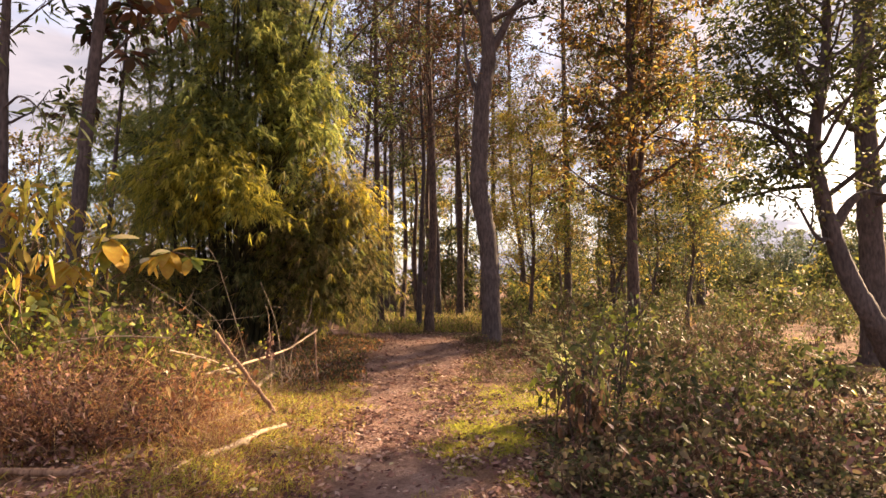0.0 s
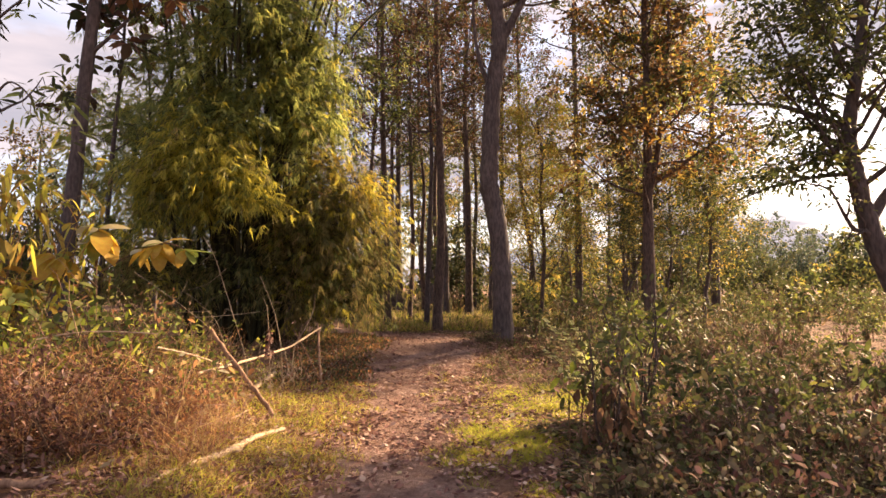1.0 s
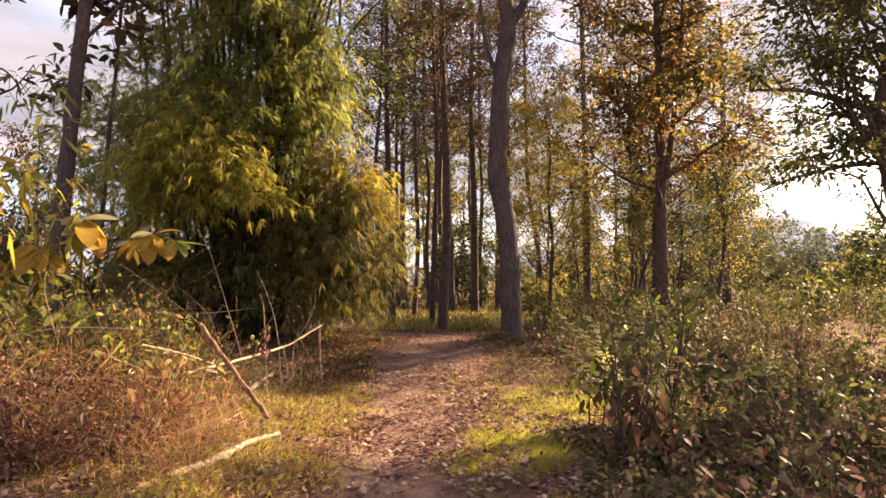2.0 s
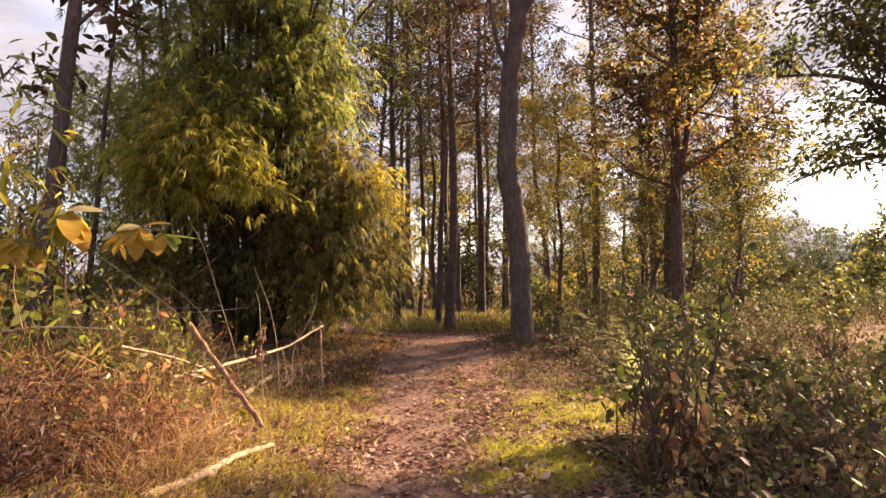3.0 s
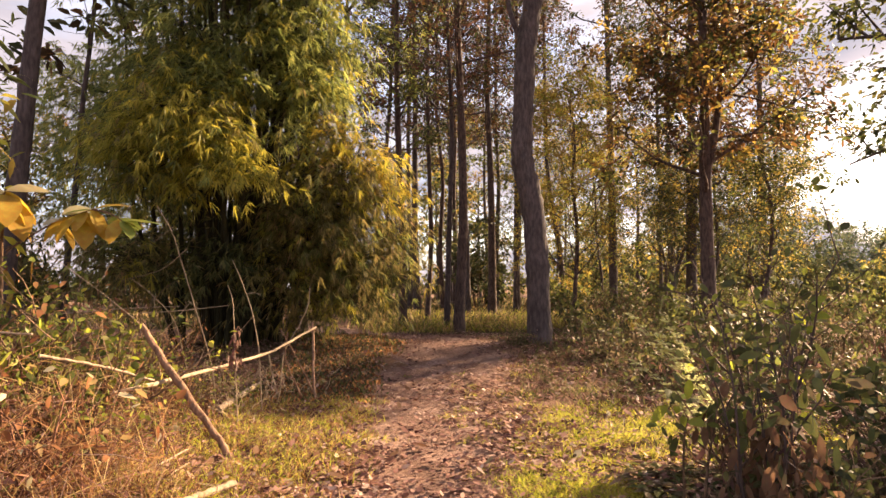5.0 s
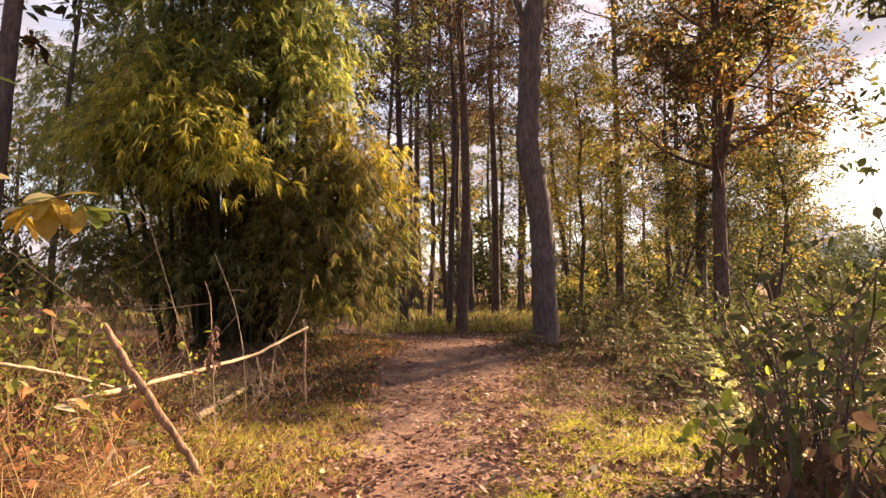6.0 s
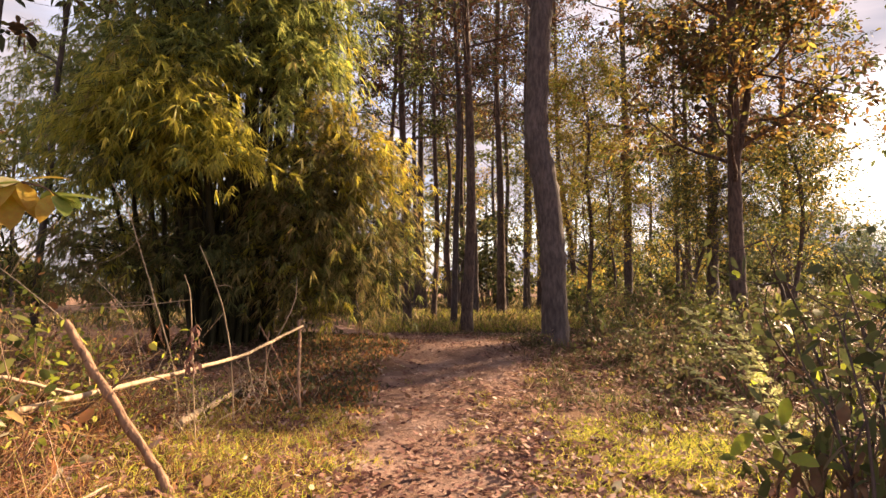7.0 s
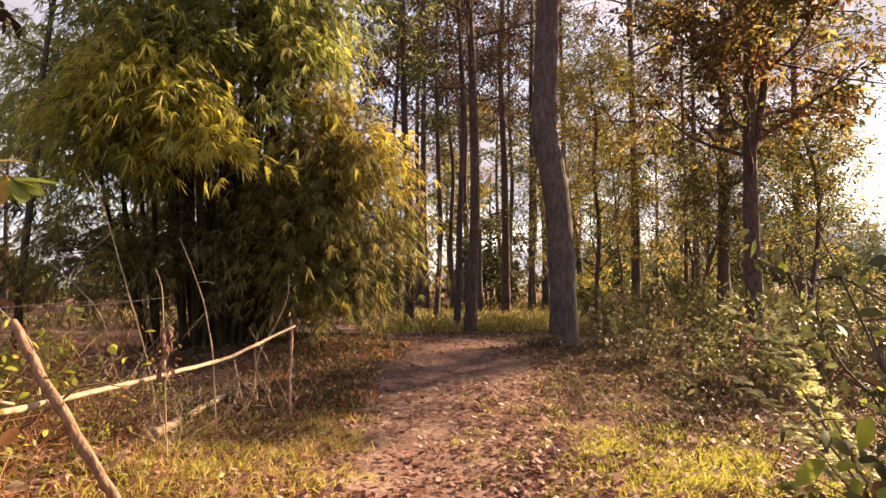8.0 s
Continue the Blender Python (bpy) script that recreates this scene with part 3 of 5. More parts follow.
# ---- bamboo ----
def bamboo_clump():
    rng = np.random.default_rng(77)
    cx, cy = -4.2, 12.4
    at = Vector((cx, cy, float(ground_z(cx, cy))))
    o = np.array(at)
    top = thing("bamboo_clump", at, "tall clump of bamboo with drooping green and yellow foliage", "bamboo")
    culms = []
    for k in range(48):
        a, q = rng.uniform(0, 2 * math.pi), rng.uniform(0.05, 0.85) ** 0.7
        b = np.array([math.cos(a) * q, math.sin(a) * q * 0.8, -0.05])
        lean = np.array([math.cos(a), math.sin(a), 0]) * rng.uniform(0.6, 2.2) + np.array([0.6, 0, 0]) * rng.uniform(-0.6, 1) + np.append(rng.normal(0, 0.5, 2), 0)
        h = rng.uniform(8, 12.5)
        pts = spline([b, b + lean * 0.22 + np.append(rng.normal(0, 0.15, 2), h * 0.3), b + lean * 0.5 + (0, 0, h * 0.7), b + lean * 1.2 + (0, 0, h)], 26)
        r = np.linspace(0.042, 0.012, 26) * rng.uniform(0.8, 1.15)
        r[::2] *= 1.10
        culms.append(pts + o)
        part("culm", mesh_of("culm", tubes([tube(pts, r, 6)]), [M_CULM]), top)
    # plumes of foliage: middle, radii, sprays, kind of leaf
    lobes = [(-4.3, 10.5, 3.65, 0.7, 0.35, 0.42, 130, "yellow"), (-3.75, 10.3, 3.45, 0.6, 0.3, 0.3, 80, "yellow"), (-5.0, 10.9, 3.6, 0.5, 0.35, 0.45, 60, "mixed"),
             (-4.1, 10.7, 4.4, 0.6, 0.4, 0.35, 70, "mixed"), (-3.4, 10.4, 3.05, 0.45, 0.25, 0.15, 44, "yellow"), (-4.6, 10.6, 3.0, 0.5, 0.3, 0.2, 40, "mixed"),
             (-1.95, 12.3, 3.45, 0.38, 0.35, 0.42, 60, "golden"), (-2.3, 12.0, 3.9, 0.3, 0.25, 0.2, 34, "golden"), (-1.65, 12.5, 2.95, 0.28, 0.25, 0.3, 34, "golden"), (-2.55, 11.8, 3.1, 0.45, 0.35, 0.45, 60, "dull"),
             (-2.5, 11.9, 2.35, 0.5, 0.4, 0.4, 70, "dull"), (-2.2, 12.2, 1.85, 0.7, 0.5, 0.55, 120, "dull"), (-2.9, 11.7, 1.75, 0.4, 0.35, 0.5, 60, "dull"), (-1.6, 13.0, 2.2, 0.4, 0.5, 0.8, 70, "dull"), (-2.4, 12.2, 1.2, 0.7, 0.5, 0.25, 30, "dull"),
             (-2.75, 11.6, 4.4, 0.5, 0.4, 0.35, 60, "green"), (-3.3, 11.4, 5.0, 0.7, 0.5, 0.4, 90, "green"), (-4.3, 11.4, 5.0, 0.8, 0.5, 0.4, 90, "green"), (-2.65, 12.1, 5.3, 0.55, 0.6, 0.7, 90, "green"),
             (-3.0, 11.8, 6.2, 0.7, 0.6, 0.55, 100, "green"), (-4.0, 11.7, 6.2, 0.8, 0.6, 0.5, 90, "green"), (-3.2, 12.0, 7.4, 0.8, 0.7, 0.7, 110, "green"), (-4.4, 12.0, 7.4, 0.8, 0.7, 0.6, 70, "green"), (-3.6, 12.2, 8.8, 1.0, 0.8, 0.8, 90, "green"),
             (-5.1, 12.0, 4.2, 0.7, 0.6, 0.7, 110, "green"), (-5.3, 12.2, 5.8, 0.7, 0.6, 0.8, 70, "green"), (-5.2, 11.8, 3.0, 0.7, 0.5, 0.4, 70, "mixed"),
             (-6.8, 13.6, 3.9, 1.2, 0.9, 0.6, 120, "mixed"), (-6.2, 13.4, 5.1, 0.9, 0.8, 0.6, 90, "green"), (-7.4, 13.9, 5.3, 0.9, 0.8, 0.6, 60, "green"),
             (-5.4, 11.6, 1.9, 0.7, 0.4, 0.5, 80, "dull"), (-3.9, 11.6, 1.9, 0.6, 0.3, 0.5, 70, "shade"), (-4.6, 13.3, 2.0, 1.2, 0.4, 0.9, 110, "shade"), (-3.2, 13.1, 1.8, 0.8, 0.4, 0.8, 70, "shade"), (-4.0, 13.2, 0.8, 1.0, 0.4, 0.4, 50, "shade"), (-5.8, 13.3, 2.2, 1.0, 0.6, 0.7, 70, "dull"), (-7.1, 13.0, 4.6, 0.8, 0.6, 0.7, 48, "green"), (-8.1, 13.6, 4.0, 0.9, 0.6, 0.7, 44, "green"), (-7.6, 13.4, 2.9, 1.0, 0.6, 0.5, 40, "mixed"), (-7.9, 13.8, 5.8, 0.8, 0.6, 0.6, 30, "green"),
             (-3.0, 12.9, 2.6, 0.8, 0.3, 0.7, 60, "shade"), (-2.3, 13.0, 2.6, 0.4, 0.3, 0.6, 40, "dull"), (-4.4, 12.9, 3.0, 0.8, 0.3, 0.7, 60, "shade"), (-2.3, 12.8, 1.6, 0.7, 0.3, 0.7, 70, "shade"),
             (-2.3, 12.0, 2.8, 0.5, 0.3, 0.5, 70, "dull"), (-2.0, 12.2, 3.2, 0.4, 0.3, 0.5, 50, "golden"), (-2.7, 11.7, 2.6, 0.4, 0.3, 0.4, 50, "dull"), (-4.0, 10.4, 3.9, 0.5, 0.3, 0.25, 50, "yellow")]
    for cp in culms:
        for fr in rng.uniform(0.36, 0.98, 5):
            q = cp[int(fr * 25)]
            away = unit(np.array([q[0] + 3.8, q[1] - 12.6, 0.0]) + rng.normal(0, 0.5, 3) * np.array([1, 1, 0]))
            m = q + away * rng.uniform(0.2, 0.9) * (1.2 - 0.6 * fr)
            if m[0] < -2.3:
                lobes.append((m[0], m[1], m[2], 0.3, 0.3, 0.14, 6, "green"))
    # "shade" lobes: filler in a darker leaf colour, standing in for the hollow's shade
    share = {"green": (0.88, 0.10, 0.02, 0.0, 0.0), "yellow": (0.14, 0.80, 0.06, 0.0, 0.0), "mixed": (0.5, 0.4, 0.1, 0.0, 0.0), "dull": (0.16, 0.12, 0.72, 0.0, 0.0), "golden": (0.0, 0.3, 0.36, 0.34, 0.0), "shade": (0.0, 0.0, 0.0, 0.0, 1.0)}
    kinds = [[[], [], []] for _ in range(5)]
    stems = []
    for x, y, z, rx, ry, rz, n, kind in lobes:
        n = int(n * 1.35)
        d = rand_dirs(rng, n)
        c = np.array([x, y, z]) + d * (rng.random((n, 1)) ** 0.4 * rng.uniform(0.5, 1.35, (n, 1))) * np.array([rx, ry, rz])
        out = unit(d * np.array([1, 1, 0.2]) + np.array([0.08, -0.35, 0.15]) + rng.normal(0, 0.25, (n, 3)))
        which = rng.choice(5, n, p=share[kind])
        for i in range(n):
            ln = rng.uniform(0.35, 0.8)
            fans = int(rng.integers(4, 7))
            t = (np.arange(fans) + rng.uniform(0.3, 1.0, fans)) / fans
            knots = c[i] + out[i] * (t * ln)[:, None] - np.array([0, 0, 0.55]) * (t ** 2 * ln)[:, None] + rng.normal(0, 0.05, (fans, 3))
            way = unit(out[i] * 0.75 - np.array([0, 0, 1.0]) * t[:, None] * 1.1 + rng.normal(0, 0.4, (fans, 3)))
            side = unit(np.cross(way, rng.normal(0, 0.35, (fans, 3)) + np.array([0, 0, 1.0])))
            ang = np.linspace(-0.85, 0.85, 6)[None] + rng.normal(0, 0.16, (fans, 6))
            dd = way[:, None] * np.cos(ang)[..., None] + side[:, None] * np.sin(ang)[..., None] + rng.normal(0, 0.10, (fans, 6, 3)) - np.array([0, 0, 0.25])
            nr = np.repeat(np.cross(side, way), 6, 0) + rng.normal(0, 0.25, (fans * 6, 3))
            k = kinds[which[i]]
            k[0].append(np.repeat(knots, 6, 0))
            k[1].append(dd.reshape(-1, 3))
            k[2].append(nr)
            if i % 3 == 0:
                stems.append(tube(spline([c[i] - out[i] * 0.6 + (0, 0, 0.1), c[i] + (0, 0, 0.03), c[i] + out[i] * ln - (0, 0, 0.5 * ln)], 5), np.linspace(0.008, 0.002, 5), 3))
    for nm, (pl, dl, nl), mat in zip(("foliage", "yellow_foliage", "dull_foliage", "golden_foliage", "painted_shade_foliage"), kinds, (M_BAMBOO, M_BAMBOO_Y, M_BAMBOO_D, M_BAMBOO_O, M_SHRUB)):
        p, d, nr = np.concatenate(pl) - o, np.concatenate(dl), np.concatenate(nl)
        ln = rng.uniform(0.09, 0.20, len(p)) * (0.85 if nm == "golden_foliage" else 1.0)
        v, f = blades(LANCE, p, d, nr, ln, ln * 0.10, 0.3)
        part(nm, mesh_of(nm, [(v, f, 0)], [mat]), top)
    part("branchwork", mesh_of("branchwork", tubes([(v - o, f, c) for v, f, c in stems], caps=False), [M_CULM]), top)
    return top


bamboo_clump()


# ---- shrubs ----
def bush_kind(name, label, category, group, h, r, stems, leaves_n, leaf, ratio, mats, seed, shape=SMALL, wood=M_TWIG, upright=0.8, low=0.1, droop=0.25, down=0.0, dry_below=0.0, bend=0.14, dry_size=1.0, reach=1.0, split=False):
    """A shrub at the world's origin: stems that fan out and fork, with leaves along them."""
    rng = np.random.default_rng(seed)
    top = thing(name, (0, 0, 0), label, category, group)
    pieces, nodes, ways = [], [], []
    for k in range(stems):
        if split and pieces:
            part("stem", mesh_of("stem", tubes(pieces, caps=False), [wood]), top)
            pieces = []
        a = k * 2.4 + rng.uniform(-0.4, 0.4)
        q = rng.uniform(0.1, 1.0)
        d = unit(np.array([math.cos(a) * q * r, math.sin(a) * q * r, h * upright]))
        ln = h * rng.uniform(0.65, 1.15)
        sp = limb_points(rng, (math.cos(a) * 0.05, math.sin(a) * 0.05, -0.06), d, ln, 0.04, bend, 7)
        pieces.append(tube(sp, np.linspace(0.010, 0.003, 7) * (0.6 + 0.5 * h), 4))
        nodes.extend(sp[2:])
        ways.extend([d] * 5)
        for _ in range(4):
            i = int(rng.integers(2, 7))
            td = unit(d * 0.5 + rng.normal(0, 0.7, 3) + np.array([0, 0, 0.15]))
            tp = limb_points(rng, sp[i], td, ln * reach * rng.uniform(0.2, 0.42), 0.03, 0.2, 4)
            pieces.append(tube(tp, np.linspace(0.004, 0.0018, 4) * (0.6 + 0.5 * h), 3))
            nodes.extend(tp[1:])
            ways.extend([td] * 3)
    nm = "stem" if split else "branchwork"
    part(nm, mesh_of(nm, tubes(pieces, caps=False), [wood]), top)
    nodes, ways = np.array(nodes), np.array(ways)
    i = rng.integers(0, len(nodes), leaves_n)
    p = nodes[i] + rng.normal(0, 0.035 + 0.02 * h, (leaves_n, 3))
    p[:, 2] = np.maximum(p[:, 2], low * rng.uniform(0.5, 1, leaves_n))
    d = unit(rng.normal(0, 0.8, (leaves_n, 3)) + ways[i] * 0.5 + np.array([0, 0, -down]))
    s = leaf * rng.uniform(0.5, 1.25, leaves_n)
    slot = rng.integers(0, len(mats) - (1 if dry_below else 0), leaves_n)
    if dry_below:
        slot[p[:, 2] < dry_below * rng.uniform(0.6, 1.3, leaves_n)] = len(mats) - 1
        s = np.where(slot == len(mats) - 1, s * dry_size, s)
        d[p[:, 2] < dry_below, 2] -= 1.2
    out = []
    if split:
        up = rand_dirs(rng, leaves_n, 1.0)
        for q in range(leaves_n):
            v, f = blades(shape, p[q:q + 1], d[q:q + 1], up[q:q + 1], s[q:q + 1], s[q:q + 1] * ratio, droop)
            part("leaf", mesh_of("leaf", [(v, f, 0)], [mats[slot[q]]]), top)
        return top
    for k in range(len(mats)):
        w = slot == k
        out.append((*blades(shape, p[w], d[w], rand_dirs(rng, int(w.sum()), 1.0), s[w], s[w] * ratio, droop), k))
    part("leaves", mesh_of("leaves", out, mats), top)
    return top


def place(ob, x, y, turn, size=1.0, first=False):
    m = pose(x, y, float(ground_z(x, y)), 0, 0, turn) @ Matrix.Scale(size, 4)
    if first:
        ob.matrix_basis = m
        return ob
    c = copy_thing(ob, pose(0, 0, 0))
    c.matrix_basis = m
    return c


def scatter(kinds, spots, seed):
    """Each kind is used where it was built for its first spot, and copied for the others."""
    rng = np.random.default_rng(seed)
    seen = set()
    for k, (x, y, s) in enumerate(spots):
        ob = kinds[k % len(kinds)]
        place(ob, x, y, float(rng.uniform(0, 360)), s * float(rng.uniform(0.85, 1.15)), first=ob.name not in seen)
        seen.add(ob.name)


def spots_in(seed, n, x0, x1, y0, y1, s0, s1, keep=lambda x, y: True, gap=0.3):
    rng = np.random.default_rng(seed)
    out = []
    for _ in range(n * 40):
        if len(out) >= n:
            break
        x, y = float(rng.uniform(x0, x1)), float(rng.uniform(y0, y1))
        if keep(x, y) and all((x - a) ** 2 + (y - b) ** 2 > gap * gap for a, b, _ in out):
            out.append((x, y, float(rng.uniform(s0, s1))))
    return out


G_R = "shrubs of the right thicket"
shrubs = [bush_kind("shrub", "dull green leafy shrub with thin brown stems", "shrub", G_R, 0.85, 0.6, 9, 230, 0.10, 0.40, [M_SHRUB, M_DARKLEAF, M_SHRUB_B], 101, shape=MID, down=0.25, bend=0.25, dry_below=0.35),
          bush_kind("shrub", "dusty green bush with small withered leaves", "shrub", G_R, 0.75, 0.65, 10, 290, 0.07, 0.45, [M_SHRUB, M_DARKLEAF, M_DARKLEAF, M_SHRUB_B], 102, shape=MID, down=0.2, bend=0.3),
          bush_kind("shrub", "twiggy shrub half bare of leaves", "shrub", G_R, 1.0, 0.55, 12, 190, 0.095, 0.42, [M_SHRUB, M_SHRUB, M_GREEN, M_LITTER], 103, shape=MID, down=0.2, bend=0.25, dry_below=0.4),
          bush_kind("shrub", "broad-leaved green shrub on several straight stems", "shrub", G_R, 0.95, 0.5, 8, 190, 0.13, 0.45, [M_SHRUB, M_GREEN, M_DARKLEAF, M_SHRUB_B], 105, shape=OVAL, down=0.3, dry_below=0.4),
          bush_kind("shrub", "low bush with fresh yellow-green leaves", "shrub", G_R, 0.75, 0.6, 10, 300, 0.09, 0.42, [M_GREEN, M_SHRUB, M_GREEN], 104, shape=MID, bend=0.25)]


def right_side(x, y):
    if y < 6.0:
        return x > 1.45 - 0.2 * (y - 4.6)
    if y < 9.3:
        return x > 2.9 + 0.25 * math.sin(y * 2.0)
    return x > 1.5 + 0.1 * (y - 9.3)


scatter(shrubs, spots_in(221, 8, 1.15, 3.0, 5.2, 6.2, 0.65, 0.95, right_side, 0.48) + spots_in(220, 14, 3.0, 7.5, 4.8, 6.4, 0.35, 0.55, right_side, 0.6) + spots_in(214, 60, 1.5, 9.5, 6.0, 12.5, 0.45, 0.85, right_side, 0.5)
        + spots_in(202, 120, 1.6, 20, 12.5, 26, 0.75, 1.35, lambda x, y: x > 1.5 + 0.1 * (y - 12), 0.8), 203)

G_W = "withered growth at the thicket's foot"
withered = [bush_kind("withered_shrub", "low withered shrub with curled grey-brown leaves", "shrub", G_W, 0.5, 0.5, 12, 200, 0.08, 0.5, [M_SHRUB_B, M_HANGING, M_LITTER, M_SHRUB], 181, shape=OVAL, bend=0.3, low=0.04, down=0.3),
            bush_kind("withered_shrub", "low bush of bare twigs with dull broad leaves", "shrub", G_W, 0.55, 0.45, 14, 150, 0.09, 0.5, [M_SHRUB_B, M_SHRUB, M_HANGING], 182, shape=OVAL, bend=0.35, low=0.04, down=0.2)]
scatter(withered, spots_in(183, 20, 1.15, 4.2, 4.3, 5.4, 0.6, 1.0, lambda x, y: x > 1.3 - 0.2 * (y - 4.4), 0.36), 184)

# the shrub with hanging dead leaves at the path's edge
bush = bush_kind("dry_shrub", "shrub with big brown dead leaves hanging below green ones", "shrub", "", 1.0, 0.15, 8, 300, 0.078, 0.44, [M_SHRUB, M_DARKLEAF, M_SHRUB_B, M_SHRUB, M_HANGING], 114, split=True, wood=M_BARK_RED, reach=0.5, shape=BROAD, low=0.3, down=0.4, dry_below=0.62, dry_size=1.1, bend=0.12)
place(bush, 1.14, 5.22, 20, 1.0, True)

G_L = "dry brush of the left thicket"
brush = [bush_kind("dry_brush", "tangled reddish-brown dry brush with withered leaves", "brush", G_L, 0.8, 0.7, 18, 900, 0.048, 0.45, [M_DRYLEAF, M_DRYLEAF, M_DRYBROWN], 121, shape=CURL, wood=M_BRUSH, bend=0.4),
         bush_kind("dry_brush", "tangle of dry straw-coloured stems", "brush", G_L, 0.75, 0.8, 22, 800, 0.06, 0.16, [M_DRYLEAF, M_STRAW, M_DRYBROWN], 122, wood=M_BRUSH, bend=0.45),
         bush_kind("dry_brush", "brown brush with a few green shoots", "brush", G_L, 0.85, 0.6, 14, 700, 0.06, 0.45, [M_DRYLEAF, M_DRYBROWN, M_GREEN], 123, shape=CURL, wood=M_BRUSH, bend=0.3),
         bush_kind("dry_brush", "dark brown brush with curled grey leaves", "brush", G_L, 0.8, 0.7, 14, 700, 0.06, 0.45, [M_DRYBROWN, M_LITTER], 124, shape=CURL, wood=M_TWIG, bend=0.4),
         bush_kind("dry_brush", "loose brush of bent dry grass stalks", "brush", G_L, 0.7, 0.9, 26, 800, 0.08, 0.07, [M_STRAW, M_DRYLEAF, M_DRYLEAF], 125, wood=M_BRUSH, bend=0.5)]


def brush_size(x, y):
    return min(max((-x - 1.1) / 1.5, 0.4), 0.85) * (1.0 if y < 5.6 else 0.7)


scatter(brush, [(x, y, brush_size(x, y)) for x, y, _ in spots_in(204, 105, -6.5, -1.55, 4.4, 8.0, 1, 1, lambda x, y: x < -1.6 - 0.9 * smooth(5.2, 6.2, y), 0.28)], 205)
G_V = "green growth over the dry brush"
vines = [bush_kind("green_shrub", "yellow-green leafy shrub growing through dry brush", "shrub", G_V, 1.2, 0.5, 9, 210, 0.11, 0.5, [M_GREEN, M_FRESH, M_GREEN, M_GREEN], 131, bend=0.25, shape=BROAD),
         bush_kind("green_shrub", "green shrub with drooping leaves in the dry brush", "shrub", G_V, 1.1, 0.55, 10, 520, 0.06, 0.42, [M_FRESH, M_GREEN, M_FRESH, M_DRYLEAF], 132, shape=MID, bend=0.3),
         bush_kind("green_shrub", "sprawling shrub with fresh pointed leaves", "shrub", G_V, 1.0, 0.6, 9, 400, 0.075, 0.4, [M_FRESH, M_GREEN, M_FRESH], 133, shape=MID, bend=0.3)]
scatter(vines, [(-2.55, 6.0, 0.8), (-2.75, 5.7, 0.95), (-3.05, 5.9, 1.0), (-3.4, 5.6, 1.05), (-2.9, 6.2, 1.0), (-3.9, 5.6, 1.0), (-3.2, 6.4, 1.1), (-3.7, 6.1, 1.1), (-2.6, 6.4, 0.8), (-4.1, 6.3, 0.9), (-4.5, 7.0, 1.1), (-3.3, 7.0, 0.8), (-2.9, 7.2, 0.65),
                (-2.42, 7.05, 0.6), (-2.25, 7.9, 0.4)], 206)

dark = bush_kind("dark_shrub", "tall dark leafy shrub in the shade behind the thicket", "shrub", "dark shrubs behind the thicket", 2.5, 1.0, 14, 1500, 0.13, 0.3, [M_SHRUB, M_SHRUB, M_DARKLEAF], 135, down=0.4)
for j, (x, y, sz) in enumerate([(-6.9, 10.6, 1.0), (-7.9, 11.6, 1.2), (-6.6, 8.2, 0.6), (-7.2, 9.0, 0.9), (-8.8, 12.6, 1.2)]):
    place(dark, x, y, j * 71.0, sz, first=j == 0)

# ---- far woods ----
G_F = "trees of the far woods"
line = bush_kind("far_bush", "dense dark bluish-green trees edging the clearing", "bush", "undergrowth of the far woods", 5.2, 3.0, 18, 2600, 0.32, 0.5, [M_FARLEAF], 144)
for j, (x, y, sz) in enumerate(spots_in(219, 26, 20, 62, 46, 58, 0.8, 1.25, gap=2.6)):
    place(line, x, y, j * 53.0, sz, first=j == 0)
far_spots = spots_in(211, 18, -16, 10, 30, 50, 0.7, 0.95, gap=2.0) + spots_in(212, 18, 10, 75, 50, 80, 0.55, 0.8, gap=3.0) + spots_in(213, 8, -14, -5, 18, 28, 0.45, 0.6, gap=2.0)
for k in range(4):
    far = tree("far_tree", "distant forest tree with mixed green and yellow crown", "tree", [(0, 0, 0.3), (0.1, 0, 3), (0.0, 0.1, 7), (0.1, 0, 11.5)], 0.16, 0.05, 2.6, 2.8, 13, 3200, 0.26,
               [[M_GOLD, M_GREEN, M_DARKLEAF], [M_GREEN, M_DARKLEAF], [M_DARKLEAF, M_GREEN], [M_GOLD, M_TEAK]][k], M_BARK, seed=60 + k, group=G_F, spread=0.45, twigs=4, clump=0.3, shape=SMALL)
    for j, (x, y, s) in enumerate(far_spots[k::4]):
        place(far, x, y, j * 77.0 + k * 31, s, first=j == 0)

G_B = "undergrowth of the far woods"
far_bushes = [bush_kind("far_bush", "dense green bush under the far trees", "bush", G_B, 2.6, 1.7, 12, 1100, 0.24, 0.5, [M_GREEN, M_DARKLEAF], 141),
              bush_kind("far_bush", "dark shaded bush between far trunks", "bush", G_B, 3.2, 1.6, 12, 1300, 0.24, 0.5, [M_DARKLEAF], 142),
              bush_kind("far_bush", "yellowing bush in the far woods", "bush", G_B, 2.8, 1.6, 12, 1000, 0.22, 0.5, [M_GOLD, M_GREEN], 143)]
scatter(far_bushes, [(4.5, 28.0, 0.7), (0.1, 27.0, 1.0), (5.2, 29.0, 0.9), (2.9, 23.0, 0.5), (-5.5, 27.0, 0.8), (3.2, 24.0, 0.6)] + spots_in(215, 60, -26, 22, 28, 50, 0.6, 1.1, gap=1.6)
        + spots_in(216, 30, 14, 90, 42, 85, 1.2, 2.4, gap=3.0) + spots_in(217, 7, -20, -9, 22, 30, 0.7, 1.1, gap=1.5), 218)

